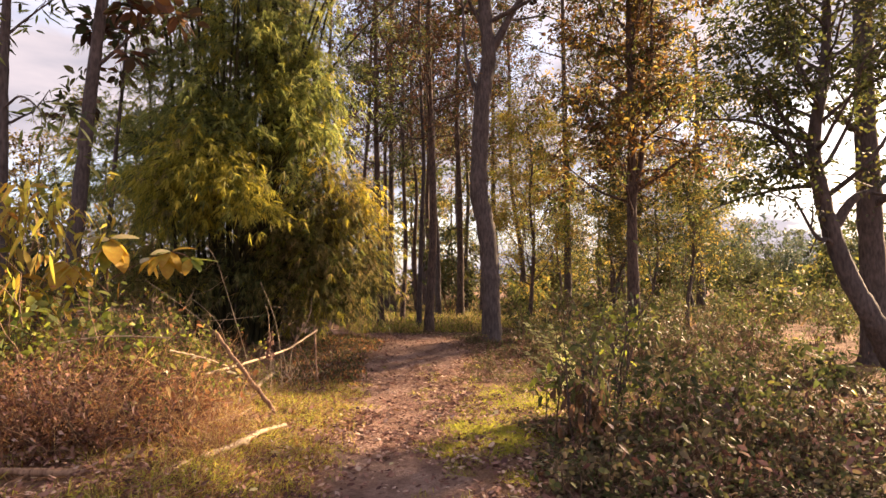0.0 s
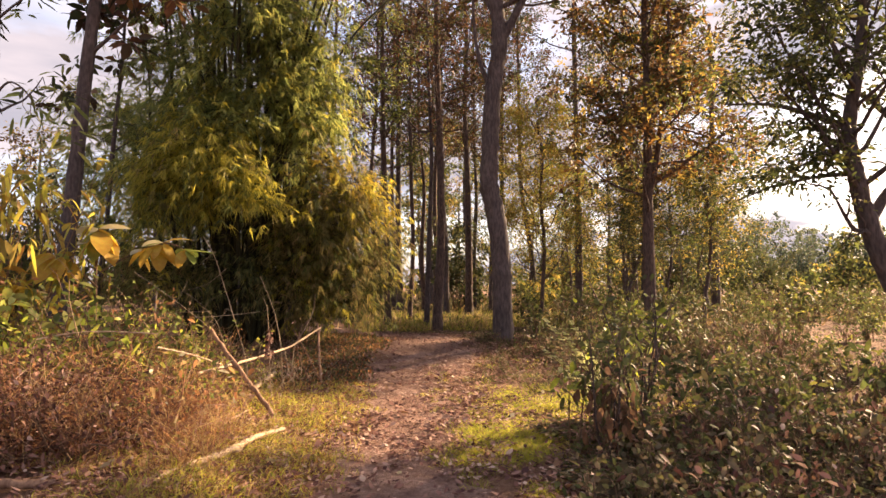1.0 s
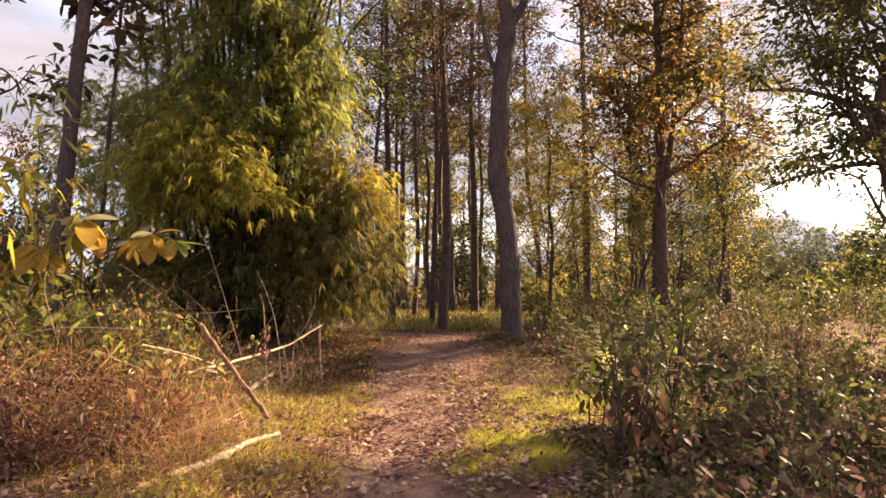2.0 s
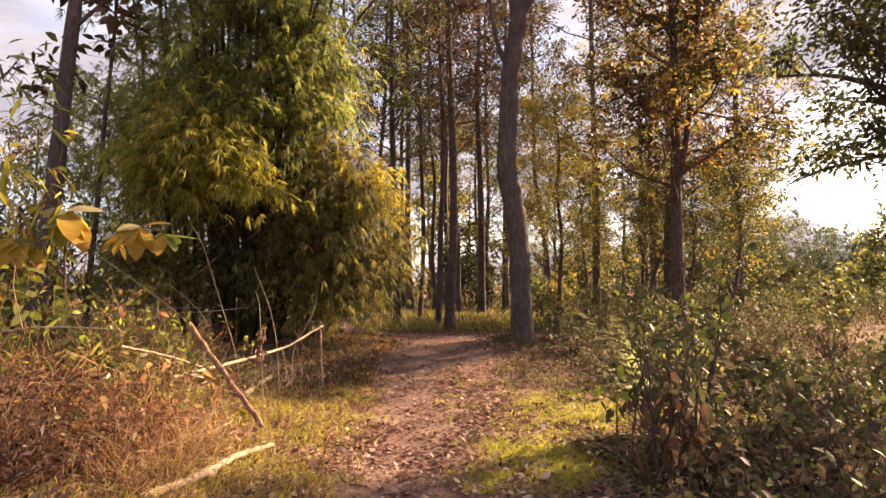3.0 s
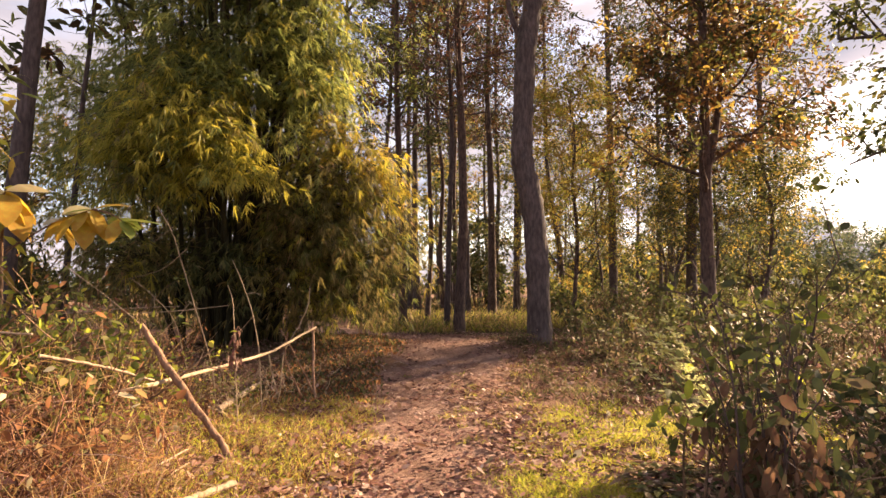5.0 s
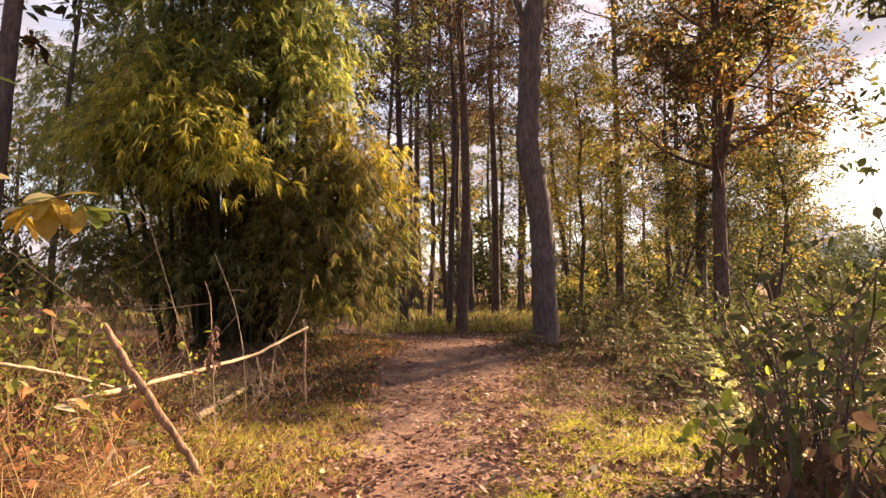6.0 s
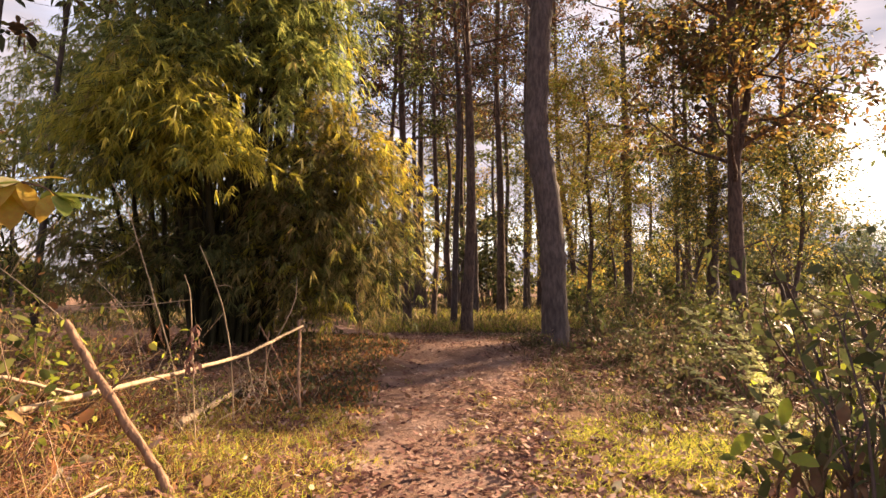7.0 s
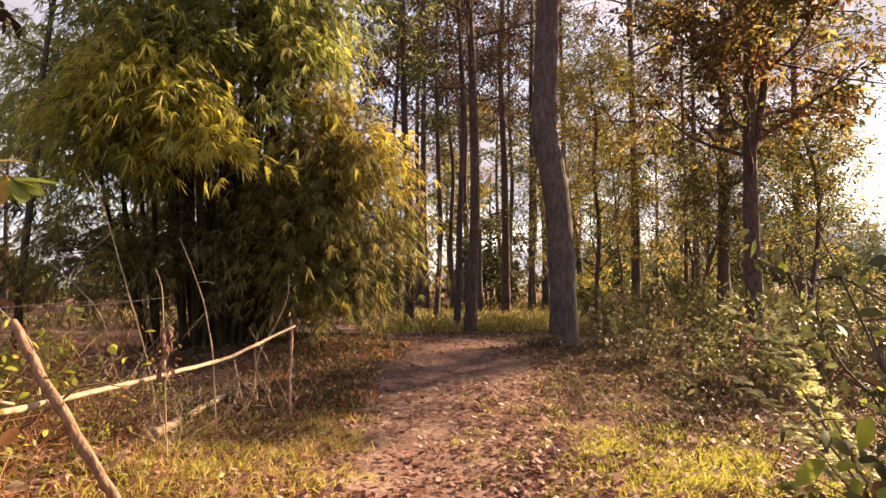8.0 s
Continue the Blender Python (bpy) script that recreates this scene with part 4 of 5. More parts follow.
# ---- grass, litter ----
def strewn(name, label, category, mats, mix, p, shape, length, width, seed, flat=False, droop=0.3, lift=0.004, mess=0.42):
    """Blades or fallen leaves over the ground, as one object."""
    rng = np.random.default_rng(seed)
    n = len(p)
    z = ground_z(p[:, 0], p[:, 1]) + lift
    q = np.stack([p[:, 0], p[:, 1], z], -1)
    if flat:
        a = rng.uniform(0, 2 * math.pi, n)
        d = np.stack([np.cos(a), np.sin(a), rng.normal(0.03, 0.14, n)], -1)
        nr = unit(rng.normal(0, 0.3, (n, 3)) + np.array([0, 0, 1.0]))
        q[:, 2] += rng.uniform(0.0, 0.03, n)
    else:
        d = unit(rng.normal(0, mess, (n, 3)) * np.array([1, 1, 0.3]) + np.array([0, 0, 1.0]))
        nr = rand_dirs(rng, n)
    ln = length * rng.uniform(0.45, 1.25, n)
    slot = rng.choice(len(mats), n, p=mix)
    out = []
    for k in range(len(mats)):
        w = slot == k
        out.append((*blades(shape, q[w], d[w], nr[w], ln[w], np.minimum(width, ln[w]) * (1.0 if not flat else ln[w] / length), droop), k))
    return tagged(new(name, mesh_of(name, out, mats)), label, category, kind="stuff")


def clumped(seed, n, x0, x1, y0, y1, keep, clump=0.16, per=14):
    rng = np.random.default_rng(seed)
    c = np.stack([rng.uniform(x0, x1, n), rng.uniform(y0, y1, n)], -1)
    c = c[keep(c[:, 0], c[:, 1], rng.random(n))]
    p = np.repeat(c, per, 0)
    return p + rng.normal(0, clump, p.shape)


def off_path(x, y):
    return np.abs(x - path_x(y)) / path_half(y)


def bright_spot(x, y):
    return np.exp(-(((x - 0.5) / 0.45) ** 2 + ((y - 5.6) / 0.75) ** 2)) + 0.85 * np.exp(-(((x - 1.0) / 0.55) ** 2 + ((y - 7.5) / 0.55) ** 2)) + 0.55 * np.exp(-(((x - 1.9) / 0.9) ** 2 + ((y - 6.9) / 0.35) ** 2))


def patchy(x, y):
    """Uneven growth, 0 to 1."""
    return np.clip(0.5 + 0.5 * np.sin(x * 4.3 + 1.7 * np.sin(y * 2.1)) * np.sin(y * 3.3 + 1.2 * np.sin(x * 2.7)) + 0.35 * np.sin(x * 11 + y * 7) * np.sin(y * 13 - x * 3), 0, 1)


gp = clumped(301, 6500, -0.6, 3.6, 4.2, 9.5, lambda x, y, u: (u < 1.5 * bright_spot(x, y) * patchy(x, y) ** 1.5) & (off_path(x, y) > 0.3), 0.045, 56)
strewn("grass_patch", "bright yellow-green short grass beside the path", "grass", [M_GRASS, M_STRAW], [0.8, 0.2], gp, BLADE, 0.085, 0.0034, 302, mess=0.6)
gp = clumped(303, 3800, -3.2, -0.5, 3.0, 9.0, lambda x, y, u: (off_path(x, y) > 0.7) & (u < 0.08 + 0.92 * np.exp(-((x + 1.55) / 0.5) ** 2) * patchy(x, y) ** 0.7 * (1 - 0.75 * smooth(7.4, 8.4, y))), 0.05, 30)
strewn("dry_grass", "golden dry grass tufts along the path's edge", "grass", [M_STRAW, M_GRASS, M_DRYLEAF, M_DRYBROWN, M_FRESH], [0.24, 0.28, 0.2, 0.18, 0.1], gp, BLADE, 0.17, 0.0042, 304, mess=0.6, droop=0.45)
gp = clumped(305, 7000, -5, 6, 6.0, 15.5, lambda x, y, u: (off_path(x, y) > 1.0) & (u < np.where((y > 7.8) & (x > 0.5), 0.9, 0.45)) & ((y > 8.5) | (x > 0.9)), 0.1, 9)
strewn("low_herbs", "low dull herbs and grass on the forest floor", "grass", [M_SHRUB, M_SHRUB_B, M_DRYBROWN], [0.5, 0.25, 0.25], gp, BLADE, 0.15, 0.010, 306, mess=0.7)
gp = clumped(316, 900, -2.6, -0.9, 8.4, 13.5, lambda x, y, u: (off_path(x, y) > 0.8) & (u < 0.35 + 0.65 * patchy(x * 0.5, y * 0.5)), 0.08, 16)
strewn("bank_herbs", "low brown and olive herbs beside the path", "herbs", [M_SHRUB_B, M_SHRUB, M_DRYLEAF], [0.36, 0.26, 0.38], gp, SMALL, 0.09, 0.03, 317, lift=0.02)
gp = clumped(307, 750, -2.4, 3.4, 15.6, 23.0, lambda x, y, u: (off_path(x, y) > 1.2) & (u < patchy(x * 0.6, y * 0.6)), 0.09, 34)
strewn("tall_grass", "sunlit tall yellow grass at the foot of the slim trees", "grass", [M_STRAW, M_GRASS, M_GREEN], [0.45, 0.2, 0.35], gp, BLADE, 0.6, 0.013, 308, droop=0.5)
gp = clumped(309, 6000, -14, 22, 18, 46, lambda x, y, u: (u < 0.9) & (off_path(x, y) > 1.3), 0.5, 8)
strewn("far_grass", "rough grass and herbs under the far trees", "grass", [M_SHRUB, M_SHRUB_B, M_STRAW], [0.4, 0.4, 0.2], gp, BLADE, 0.6, 0.04, 310, droop=0.5)
def drifts(x, y):
    """Where fallen leaves gather, 0 to 1."""
    return np.clip(0.5 + 0.45 * np.sin(x * 2.3 + 1.3 * np.sin(y * 1.1)) * np.sin(y * 1.9 + np.sin(x * 1.7)) + 0.4 * np.sin(x * 7.1 + y * 3.3) * np.sin(y * 6.1 - x * 2.2), 0, 1)


def litter_at(rng, n, x0, x1, y0, y1):
    p = np.stack([rng.uniform(x0, x1, n), rng.uniform(y0, y1, n)], -1)
    open_soil = 1 - smooth(0.3, 0.9, off_path(p[:, 0], p[:, 1]) + 0.3 * np.sin(p[:, 1] * 2.3))
    return p[rng.random(n) < (0.10 + 0.8 * drifts(p[:, 0], p[:, 1])) * (1 - 0.5 * open_soil)]


rng = np.random.default_rng(311)
strewn("leaf_litter", "brown fallen leaves strewn over the ground", "leaves", [M_LITTER], [1.0], litter_at(rng, 75000, -3.0, 3.4, 3.2, 8.6), FALLEN, 0.05, 0.025, 312, flat=True, droop=-0.15, lift=0.010)
lp = np.concatenate([litter_at(rng, 26000, -6, -3, 3, 15), litter_at(rng, 22000, 3.4, 6, 3, 15), litter_at(rng, 45000, -3, 3.4, 8.6, 15), litter_at(rng, 16000, -6, 6, -3, 3.2)])
strewn("leaf_litter", "brown fallen leaves under the trees and brush", "leaves", [M_LITTER], [1.0], lp, SMALL, 0.06, 0.03, 318, flat=True, droop=-0.15, lift=0.012)
lp = litter_at(rng, 1500, -2.6, 3.4, 3.5, 11)
strewn("large_fallen_leaves", "large curled pale and brown fallen leaves", "leaves", [M_LITTER, M_HANGING, M_BIGPALE], [0.6, 0.32, 0.08], lp, FALLEN, 0.085, 0.045, 313, flat=True, droop=-0.2, lift=0.02)
gp = clumped(314, 900, -2.2, 3.2, 4.0, 10.5, lambda x, y, u: (u < 0.75 * patchy(x * 0.7, y * 0.7) ** 2) & (off_path(x, y) > 0.28), 0.04, 26)
strewn("grass_tufts", "small yellow-green grass tufts among fallen leaves", "grass", [M_GRASS, M_STRAW, M_FRESH], [0.5, 0.35, 0.15], gp, BLADE, 0.09, 0.0035, 315)


# ---- sticks ----
def stick(name, label, category, pts, r0, r1, mat, forks=(), group="", rough=0.06, sides=8, n=22, seed=0):
    """A dry stick or pole through pts, with side twigs as parts."""
    rng = np.random.default_rng(seed)
    at = Vector(pts[0])
    o = np.array(at)
    top = thing(name, at, label, category, group)
    p = spline(pts, n) - o
    p[1:-1] += rng.normal(0, r0 * 0.18, (n - 2, 3))
    part("stem", mesh_of("stem", tubes([tube(p, np.linspace(r0, r1, n) * (1 + rng.normal(0, 0.07, n)), sides, rng, rough)]), [mat]), top)
    for f in forks:
        q = spline(f[0], 8) - o
        part("twig", mesh_of("twig", tubes([tube(q, np.linspace(f[1], f[1] * 0.4, 8), 5)]), [mat]), top)
    return top


stick("fallen_branch", "brown fallen branch lying in dry grass", "branch", [(-4.2, 3.9, 0.54), (-2.75, 4.0, 0.53), (-2.2, 4.03, 0.51), (-1.70, 4.10, 0.50)], 0.022, 0.030, M_POLE, seed=1)
stick("fallen_branch", "pale peeled piece of branch on the grass", "branch", [(-1.70, 4.12, 0.50), (-1.58, 4.5, 0.50), (-1.45, 4.86, 0.49)], 0.026, 0.022, M_DRYWOOD, seed=2)
stick("fallen_branch", "pale split piece of branch in the grass", "branch", [(-1.50, 4.78, 0.50), (-1.44, 5.15, 0.49), (-1.34, 5.55, 0.46)], 0.024, 0.016, M_DRYWOOD, seed=3)
stick("fallen_branch", "short pale stick slanting out of the brush", "stick", [(-2.32, 5.45, 1.12), (-2.18, 5.7, 1.04), (-2.02, 6.02, 0.91)], 0.009, 0.008, M_DRYWOOD, seed=16)
stick("leaning_pole", "broken brown pole leaning in the dry grass", "pole", [(-1.55, 6.05, 0.42), (-1.68, 6.1, 0.58), (-2.0, 6.2, 0.93), (-2.25, 6.29, 1.22)], 0.022, 0.021, M_POLE, sides=10, seed=4)
stick("long_stick", "long pale bent stick lying across a leaning pole", "stick", [(-2.16, 5.85, 0.86), (-2.03, 6.24, 0.88), (-1.95, 7.18, 0.88), (-1.88, 7.8, 0.90), (-1.785, 8.94, 1.03)], 0.014, 0.012, M_DRYWOOD, seed=5)
stick("stake", "upright brown stake holding a stick", "stake", [(-1.66, 8.45, 0.28), (-1.72, 8.6, 0.55), (-1.80, 8.9, 0.85), (-1.83, 8.97, 1.08)], 0.013, 0.015, M_POLE, seed=6)
stick("stake", "thin bent dry stalk beside a stick", "stalk", [(-2.05, 8.6, 0.28), (-2.13, 8.6, 0.54), (-2.18, 8.6, 0.78)], 0.010, 0.007, M_DRYWOOD, seed=7)
stick("stake", "thin crooked dry stalk beside a stick", "stalk", [(-1.80, 8.6, 0.27), (-2.0, 8.6, 0.72), (-1.99, 8.6, 1.0)], 0.009, 0.006, M_POLE, seed=8)
stick("stake", "thin slanting dry stalk under a stick", "stalk", [(-1.71, 8.7, 0.30), (-1.91, 8.7, 0.71), (-2.1, 8.7, 1.04)], 0.009, 0.006, M_POLE, seed=9)
stick("bare_twig", "tall bare pale twig with side shoots", "twig", [(-2.33, 7.7, 0.35), (-2.39, 7.7, 0.81), (-2.54, 7.7, 1.30), (-2.65, 7.7, 1.64), (-2.76, 7.7, 1.96), (-2.89, 7.7, 2.18)], 0.0065, 0.003, M_DRYWOOD,
      [([(-2.62, 7.7, 1.80), (-2.85, 7.7, 1.62), (-3.2, 7.7, 1.53)], 0.0035), ([(-2.74, 7.7, 2.0), (-2.85, 7.7, 1.92), (-2.92, 7.7, 1.86)], 0.003), ([(-2.54, 7.7, 1.3), (-2.62, 7.72, 1.34), (-2.66, 7.75, 1.26)], 0.0025)], seed=10)
stick("bare_twig", "thin pale twig slanting from the sapling", "twig", [(-2.12, 6.3, 0.9), (-2.16, 6.3, 1.11), (-2.29, 6.3, 1.25), (-2.56, 6.3, 1.46), (-2.96, 6.3, 1.74)], 0.0035, 0.0022, M_DRYWOOD,
      [([(-2.56, 6.3, 1.46), (-2.5, 6.3, 1.56), (-2.46, 6.32, 1.66)], 0.0025), ([(-2.75, 6.3, 1.6), (-2.85, 6.3, 1.5), (-2.92, 6.3, 1.36)], 0.0025)], seed=17)
stick("bare_twig", "thin level twig behind the leaning pole", "twig", [(-2.92, 7.5, 1.25), (-2.55, 7.5, 1.27), (-2.16, 7.5, 1.31)], 0.004, 0.0025, M_DRYWOOD, seed=18)
stick("bare_twig", "thin slanting twig behind the brush", "twig", [(-2.55, 7.6, 0.75), (-2.67, 7.6, 1.17), (-2.86, 7.6, 1.39), (-3.05, 7.6, 1.54)], 0.004, 0.0025, M_DRYWOOD, seed=19)
stick("bare_twig", "long thin level twig behind the brush", "twig", [(-4.9, 9.0, 1.16), (-4.52, 9.0, 1.2), (-3.93, 9.0, 1.24), (-3.3, 9.0, 1.26)], 0.006, 0.003, M_DRYWOOD, seed=20)
stick("bare_twig", "bare pale twig with short side shoots", "twig", [(-1.97, 7.8, 0.32), (-2.0, 7.8, 0.86), (-2.05, 7.8, 1.17), (-2.12, 7.8, 1.4), (-2.25, 7.8, 1.71)], 0.006, 0.003, M_DRYWOOD,
      [([(-2.12, 7.8, 1.4), (-2.05, 7.8, 1.41), (-1.99, 7.8, 1.39)], 0.004), ([(-2.06, 7.8, 1.2), (-2.15, 7.8, 1.1), (-2.22, 7.8, 1.02)], 0.004)], seed=11)
stick("bare_twig", "thin dry twig standing in the grass", "twig", [(-1.84, 6.9, 0.35), (-1.87, 6.9, 0.97), (-1.89, 6.9, 1.34), (-1.93, 6.9, 1.47)], 0.004, 0.0025, M_DRYWOOD, seed=12)
stick("bare_twig", "thin pale curved twig behind the stake", "twig", [(-2.24, 9.2, 0.4), (-2.2, 9.2, 0.75), (-2.04, 9.2, 1.03), (-1.94, 9.2, 1.26), (-1.92, 9.2, 1.48)], 0.008, 0.004, M_DRYWOOD, seed=13)
stick("fallen_branch", "weathered broken branch lying in golden grass", "branch", [(-2.36, 8.84, 0.45), (-2.3, 8.2, 0.45), (-2.22, 7.45, 0.45)], 0.020, 0.030, M_DRYWOOD, seed=14)
stick("fallen_branch", "short grey-brown log lying beside the path", "branch", [(-1.29, 8.88, float(ground_z(-1.29, 8.88)) + 0.03), (-1.16, 8.9, float(ground_z(-1.16, 8.9)) + 0.03), (-1.03, 8.93, float(ground_z(-1.03, 8.93)) + 0.03)], 0.024, 0.02, M_POLE, seed=21)
stick("fallen_branch", "thin pale stick slanting through dry brush", "stick", [(-1.95, 5.1, 0.44), (-1.84, 5.45, 0.5), (-1.73, 5.86, 0.55)], 0.008, 0.005, M_DRYWOOD, seed=22)
stick("fallen_branch", "thin straight stick lying in golden grass", "stick", [(-1.78, 5.15, 0.44), (-1.72, 5.4, 0.48), (-1.65, 5.7, 0.52)], 0.007, 0.005, M_DRYWOOD, seed=23)
stick("bare_twig", "arched thin dry twig over the brush", "twig", [(-3.18, 5.3, 1.2), (-2.95, 5.3, 1.24), (-2.73, 5.3, 1.26), (-2.25, 5.3, 1.24)], 0.008, 0.005, M_DRYWOOD, seed=15)


# ---- the sapling with large leaves ----
def sapling():
    rng = np.random.default_rng(55)
    at = Vector((-3.62, 6.9, float(ground_z(-3.62, 6.9))))
    o = np.array(at)
    top = thing("sapling", at, "young sapling with large ochre and green leaves", "sapling")
    stem = [(-3.62, 6.9, at.z - 0.05), (-3.66, 6.9, 1.2), (-3.66, 6.88, 1.8), (-3.64, 6.86, 2.18)]
    part("stem", mesh_of("stem", tubes([tube(spline(stem, 16) - o, np.linspace(0.018, 0.008, 16), 6)]), [M_TWIG]), top)
    meshes = [mesh_of("leaf", [(*blades(BROAD, np.zeros((1, 3)), np.array([[1.0, 0, 0]]), np.array([[0, 0, 1.0]]), 0.32, 0.18, dr), 0)], [m]) for m, dr in ((M_BIGLEAF, 0.3), (M_BIGGREEN, 0.1), (M_BIGPALE, 0.2))]
    # shoots, and the leaves at their ends: kind, turn, fall, size
    whorls = [([(-3.66, 6.88, 1.9), (-3.65, 6.86, 2.05), (-3.63, 6.86, 2.2)], [(2, 170, -5, 0.75), (2, 20, -12, 0.8), (0, -15, 38, 1.1), (0, -50, 30, 1.0), (0, 25, 48, 0.95), (0, -120, 40, 0.9), (1, 150, 35, 0.8), (0, 80, 20, 0.8), (1, -80, 62, 0.7)]),
              ([(-3.62, 6.88, 1.75), (-3.25, 6.86, 1.95), (-2.95, 6.86, 2.05)], [(2, 175, 2, 0.6), (0, 30, -25, 0.7), (0, -10, 35, 0.75), (0, -60, 50, 0.8), (1, 130, -10, 0.65), (0, -110, 40, 0.75), (0, 200, 30, 0.7), (1, 10, 60, 0.6)]),
              ([(-2.95, 6.86, 2.05), (-2.82, 6.86, 2.02), (-2.72, 6.86, 1.96)], [(1, 5, -4, 0.78), (1, -35, 30, 0.6), (0, -90, 45, 0.55), (1, 60, 20, 0.5)]),
              ([(-3.64, 6.88, 1.6), (-3.85, 6.75, 1.85), (-4.0, 6.65, 1.95)], [(0, 160, 20, 0.9), (0, -150, 40, 1.0), (1, 100, 10, 0.8), (0, -80, 45, 0.95), (0, 20, 50, 0.8)]),
              ([(-3.65, 6.88, 1.45), (-4.05, 6.75, 1.55), (-4.35, 6.6, 1.65)], [(0, 170, 25, 0.95), (1, -140, 35, 0.9), (0, -90, 50, 1.0), (0, 110, 15, 0.85), (2, 20, 30, 0.7)])]
    for s, leaves in whorls:
        q = spline(s, 12) - o
        part("shoot", mesh_of("shoot", tubes([tube(q, np.linspace(0.009, 0.004, 12), 5)]), [M_TWIG]), top)
        leaves = leaves + [(kd, turn + 75, fall * 0.6 + 12, size * 0.8) for kd, turn, fall, size in leaves]
        for j, (kd, turn, fall, size) in enumerate(leaves):
            lf = part("leaf", meshes[kd], top)
            lf.matrix_basis = pose(*q[-1 - (j // 2) % 6], float(rng.uniform(-25, 25)), fall + float(rng.uniform(-6, 6)), turn + float(rng.uniform(-8, 8))) @ Matrix.Scale(size * 1.15, 4)


sapling()


# ---- other plants at the edges ----
yellow_cane = bush_kind("young_tree", "leafy young plant with hanging yellow and ochre leaves", "plant", "", 2.0, 0.75, 12, 640, 0.21, 0.27, [M_BIGLEAF, M_BAMBOO_Y, M_GOLD, M_BAMBOO_Y], 151, wood=M_TWIG, down=0.8, low=0.7, droop=0.4, shape=OVAL)
place(yellow_cane, -4.6, 6.7, 0, 1.0, True)
strewn("withered_herbs", "withered brown herbs on the bank below the shrubs", "herbs", [M_SHRUB_B, M_SHRUB, M_LITTER], [0.5, 0.3, 0.2],
                     clumped(321, 2500, 0.75, 6.5, 3.0, 6.2, lambda x, y, u: (u < 0.8 * smooth(3.2, 4.2, y + 0.3 * np.sin(x * 2.7))) & (x < 5.4 + 0.7 * np.sin(y * 3.1)) & (x > 0.85 + 0.12 * np.sin(y * 5.0)), 0.09, 16), SMALL, 0.075, 0.036, 322, flat=True, droop=0.2, lift=0.06)


def fern_shrub():
    """A shrub whose long shoots carry rows of small leaflets, arching towards the path."""
    rng = np.random.default_rng(91)
    x0, y0 = 1.5, 6.4
    at = Vector((x0, y0, float(ground_z(x0, y0))))
    o = np.array(at)
    top = thing("feathery_shrub", at, "feathery shrub with pale fine leaflets arching over grass", "shrub")
    tips = [(0.88, 6.27, 1.24), (0.87, 6.2, 0.98), (1.05, 6.3, 1.12), (1.0, 6.15, 0.82), (1.15, 6.5, 1.2), (1.12, 6.1, 0.7)]
    ps, ds, ns = [], [], []
    for tip in tips:
        tip = np.array(tip) - o
        q = spline([(0, 0, -0.05), tip * 0.5 + np.array([0.03, 0, 0.05]), tip], 16)
        part("shoot", mesh_of("shoot", tubes([tube(q, np.linspace(0.007, 0.002, 16), 5)]), [M_TWIG]), top)
        for i in range(5, 16):
            along = unit(q[min(i + 1, 15)] - q[i - 1])
            for side in (-1, 1):
                way = unit(np.cross(along, (0, 0, 1.0)) * side + along * 0.7 + rng.normal(0, 0.15, 3))
                ln = rng.uniform(0.04, 0.11)
                k = np.linspace(0.1, 1, 12)
                for sd in (-1, 1):
                    ps.append(q[i] + way * (k * ln)[:, None] - np.array([0, 0, 1]) * (k * k * ln * 0.25)[:, None])
                    ds.append(unit(np.cross(way, (0, 0, 1.0)) * sd + way * 0.4)[None].repeat(12, 0))
    p, d = np.concatenate(ps), np.concatenate(ds)
    v, f = blades(SMALL, p, d, rand_dirs(rng, len(p), 2.0), 0.032, 0.009, 0.1)
    part("foliage", mesh_of("foliage", [(v, f, 0)], [M_FEATHER]), top)


fern_shrub()

shoot_shrub = bush_kind("leafy_shrub", "tall leafy shrub with glossy bright green leaves", "shrub", "", 1.35, 0.28, 11, 290, 0.088, 0.48, [M_DARKLEAF, M_FRESH, M_GREEN, M_DARKLEAF, M_SHRUB], 161, split=True, wood=M_BARK_RED, shape=OVAL, low=0.35, bend=0.12)
place(shoot_shrub, 1.7, 6.35, 0, 1.0, True)

fresh = bush_kind("fresh_shoot", "young shoot with broad bright yellow-green leaves", "plant", "", 0.86, 0.2, 3, 20, 0.095, 0.5, [M_FRESH, M_FRESH, M_GREEN], 167, split=True, shape=BROAD, low=0.6, bend=0.12)
place(fresh, 0.98, 5.56, 0, 1.0, True)

pale_plant = bush_kind("withered_plant", "withered plant with curled pale broad leaves", "plant", "", 0.8, 0.5, 9, 90, 0.075, 0.45, [M_STRAW, M_BIGPALE, M_DRYLEAF, M_DRYLEAF], 162, split=True, shape=OVAL, bend=0.3, down=0.3, wood=M_BRUSH)
place(pale_plant, -2.05, 5.0, 0, 0.95, True)
G_T = "bare twigs round the leaning sticks"
bare = [bush_kind("bare_bush", "bare tangled twigs with a few dead leaves", "bush", G_T, 0.7, 0.8, 9, 26, 0.06, 0.4, [M_DRYLEAF], 163, wood=M_DRYWOOD, bend=0.35),
        bush_kind("bare_bush", "bare reddish twigs spreading over the ground", "bush", G_T, 0.6, 1.0, 10, 30, 0.06, 0.4, [M_LITTER], 164, wood=M_DRYWOOD, bend=0.4)]
scatter(bare, [(-2.55, 7.7, 0.9), (-2.3, 8.4, 0.9), (-2.95, 8.2, 1.0), (-2.1, 9.1, 0.8), (-3.2, 7.5, 1.0), (-3.5, 8.6, 1.1), (-1.95, 7.2, 0.5), (-2.75, 9.3, 0.9)], 165)
hang = thing("dead_leaf_bunch", (-1.87, 6.9, 1.12), "bunch of dead brown leaves hanging on a twig", "leaves")
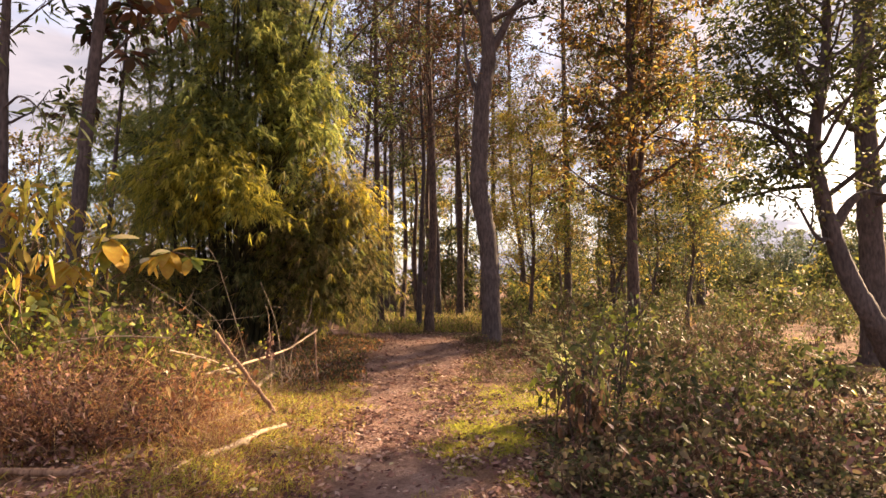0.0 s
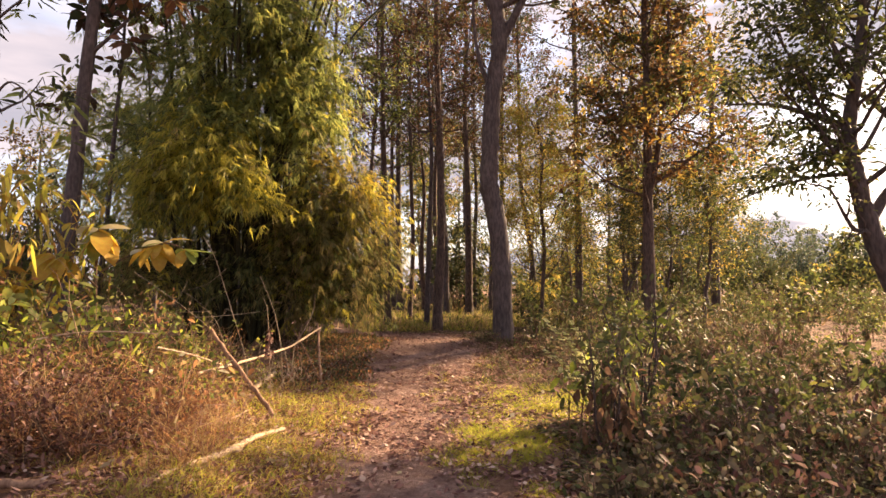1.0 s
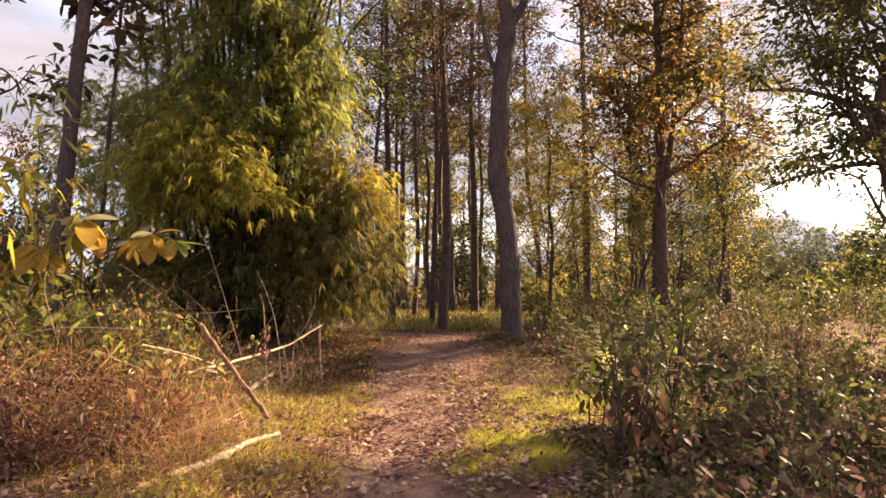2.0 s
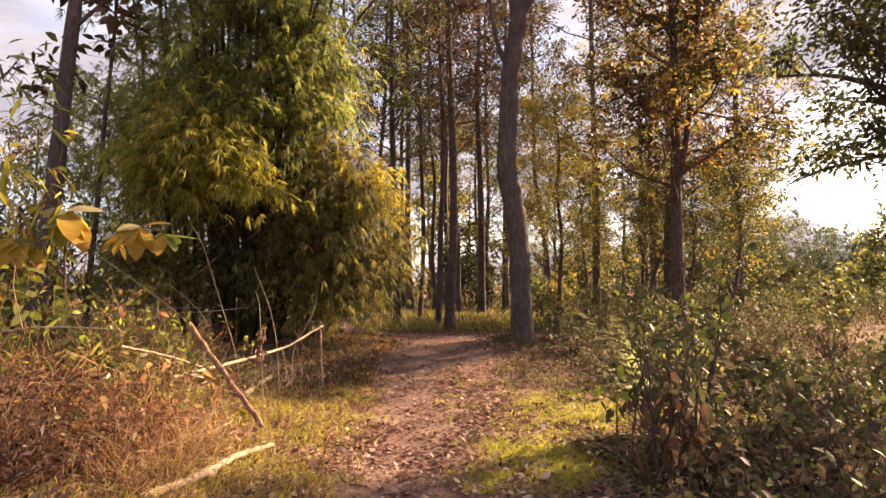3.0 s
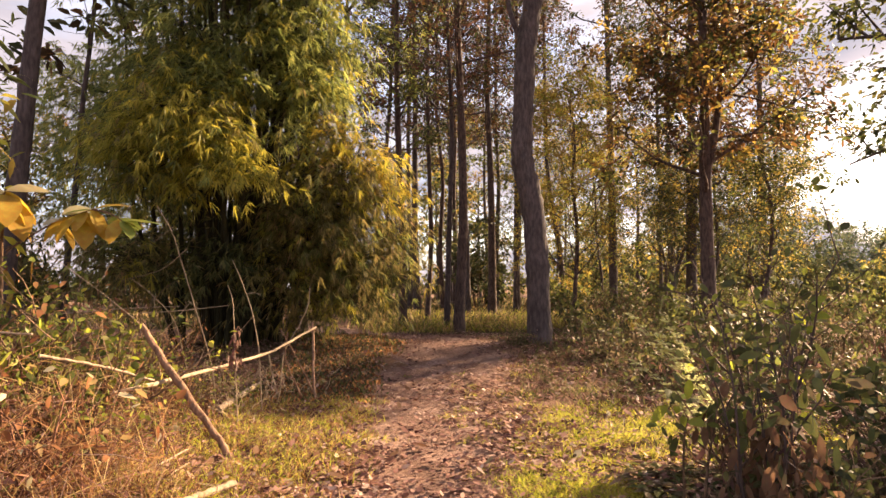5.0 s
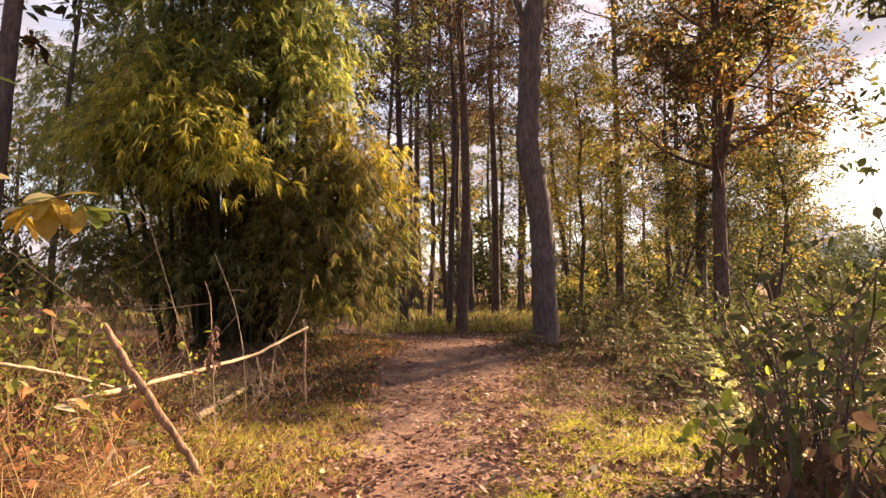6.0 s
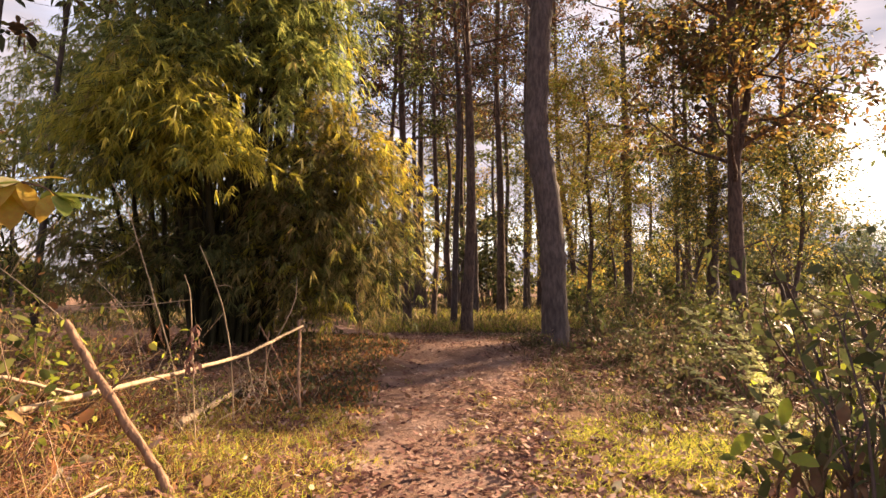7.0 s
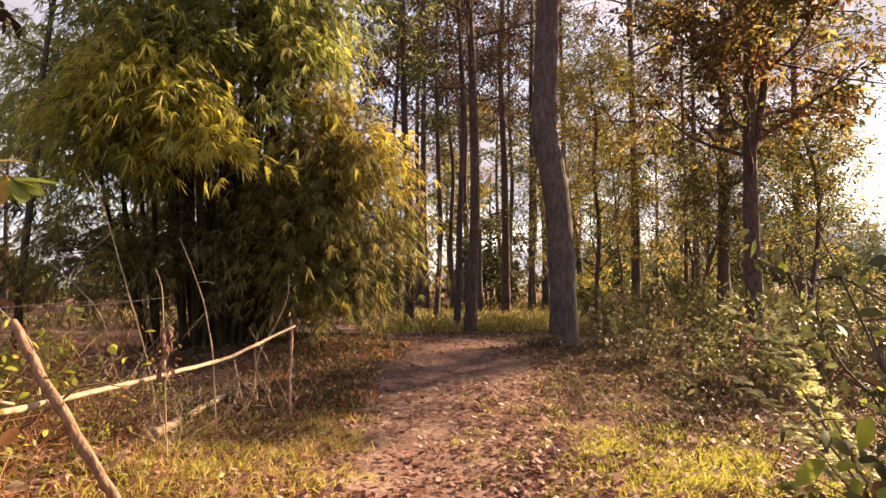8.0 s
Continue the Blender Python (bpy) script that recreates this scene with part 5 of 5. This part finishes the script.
rng = np.random.default_rng(166)
hp = np.stack([rng.normal(0, 0.018, 46), rng.normal(0, 0.018, 46), rng.uniform(-0.22, 0.06, 46)], -1)
part("dead_leaf", mesh_of("dead_leaf", [(*blades(SMALL, hp, unit(rng.normal(0, 0.35, (46, 3)) + np.array([0, 0, -1.0])), rand_dirs(rng, 46), 0.06, 0.02, 0.0), 0)], [M_LITTER]), hang)


def stalk_tangle():
    """Thin dry stalks crossing one another all through the brush."""
    rng = np.random.default_rng(331)
    n = 17000
    x, y = rng.uniform(-6.0, -1.35, n), rng.uniform(4.25, 7.6, n)
    keep = x < -1.45 - 0.9 * smooth(5.3, 6.3, y)
    x, y = x[keep], y[keep]
    size = np.clip((-x - 1.1) / 1.5, 0.35, 0.85)
    z = ground_z(x, y) + rng.random(len(x)) ** 1.6 * 0.75 * size
    d = unit(rng.normal(0, 1, (len(x), 3)) + np.array([0, 0, 0.9]))
    ln = rng.uniform(0.12, 0.5, len(x))
    slot = rng.integers(0, 3, len(x))
    out = [(*blades(BLADE, np.stack([x, y, z], -1)[slot == k], d[slot == k], rand_dirs(rng, int((slot == k).sum())), ln[slot == k], 0.0032, rng.uniform(0, 0.6, int((slot == k).sum()))), k) for k in range(3)]
    tagged(new("dry_stalks", mesh_of("dry_stalks", out, [M_STRAW, M_DRYLEAF, M_LITTER])), "tangle of thin dry stalks in the brush", "stalks", kind="stuff")


stalk_tangle()

G_H = "low herbs on the bank"
herbs = [bush_kind("low_herb", "low herb with broad grey-brown leaves", "herb", G_H, 0.34, 0.3, 9, 150, 0.065, 0.55, [M_SHRUB, M_SHRUB_B, M_SHRUB_B], 171, shape=OVAL, low=0.03, bend=0.25),
         bush_kind("low_herb", "low dark herb with pointed dull leaves", "herb", G_H, 0.4, 0.35, 10, 170, 0.07, 0.4, [M_SHRUB, M_DARKLEAF, M_LITTER], 172, shape=OVAL, low=0.03, bend=0.25)]
scatter(herbs, spots_in(173, 70, 0.85, 5.2, 3.9, 5.7, 0.7, 1.2, lambda x, y: x > 0.8 + 0.25 * (y - 4), 0.24) + spots_in(174, 40, 1.3, 4.2, 8.6, 12.0, 0.6, 1.1, gap=0.3)
        + [(0.55, 11.7, 0.7), (1.2, 11.7, 0.8), (1.4, 12.1, 0.9), (0.75, 11.6, 0.6)], 175)
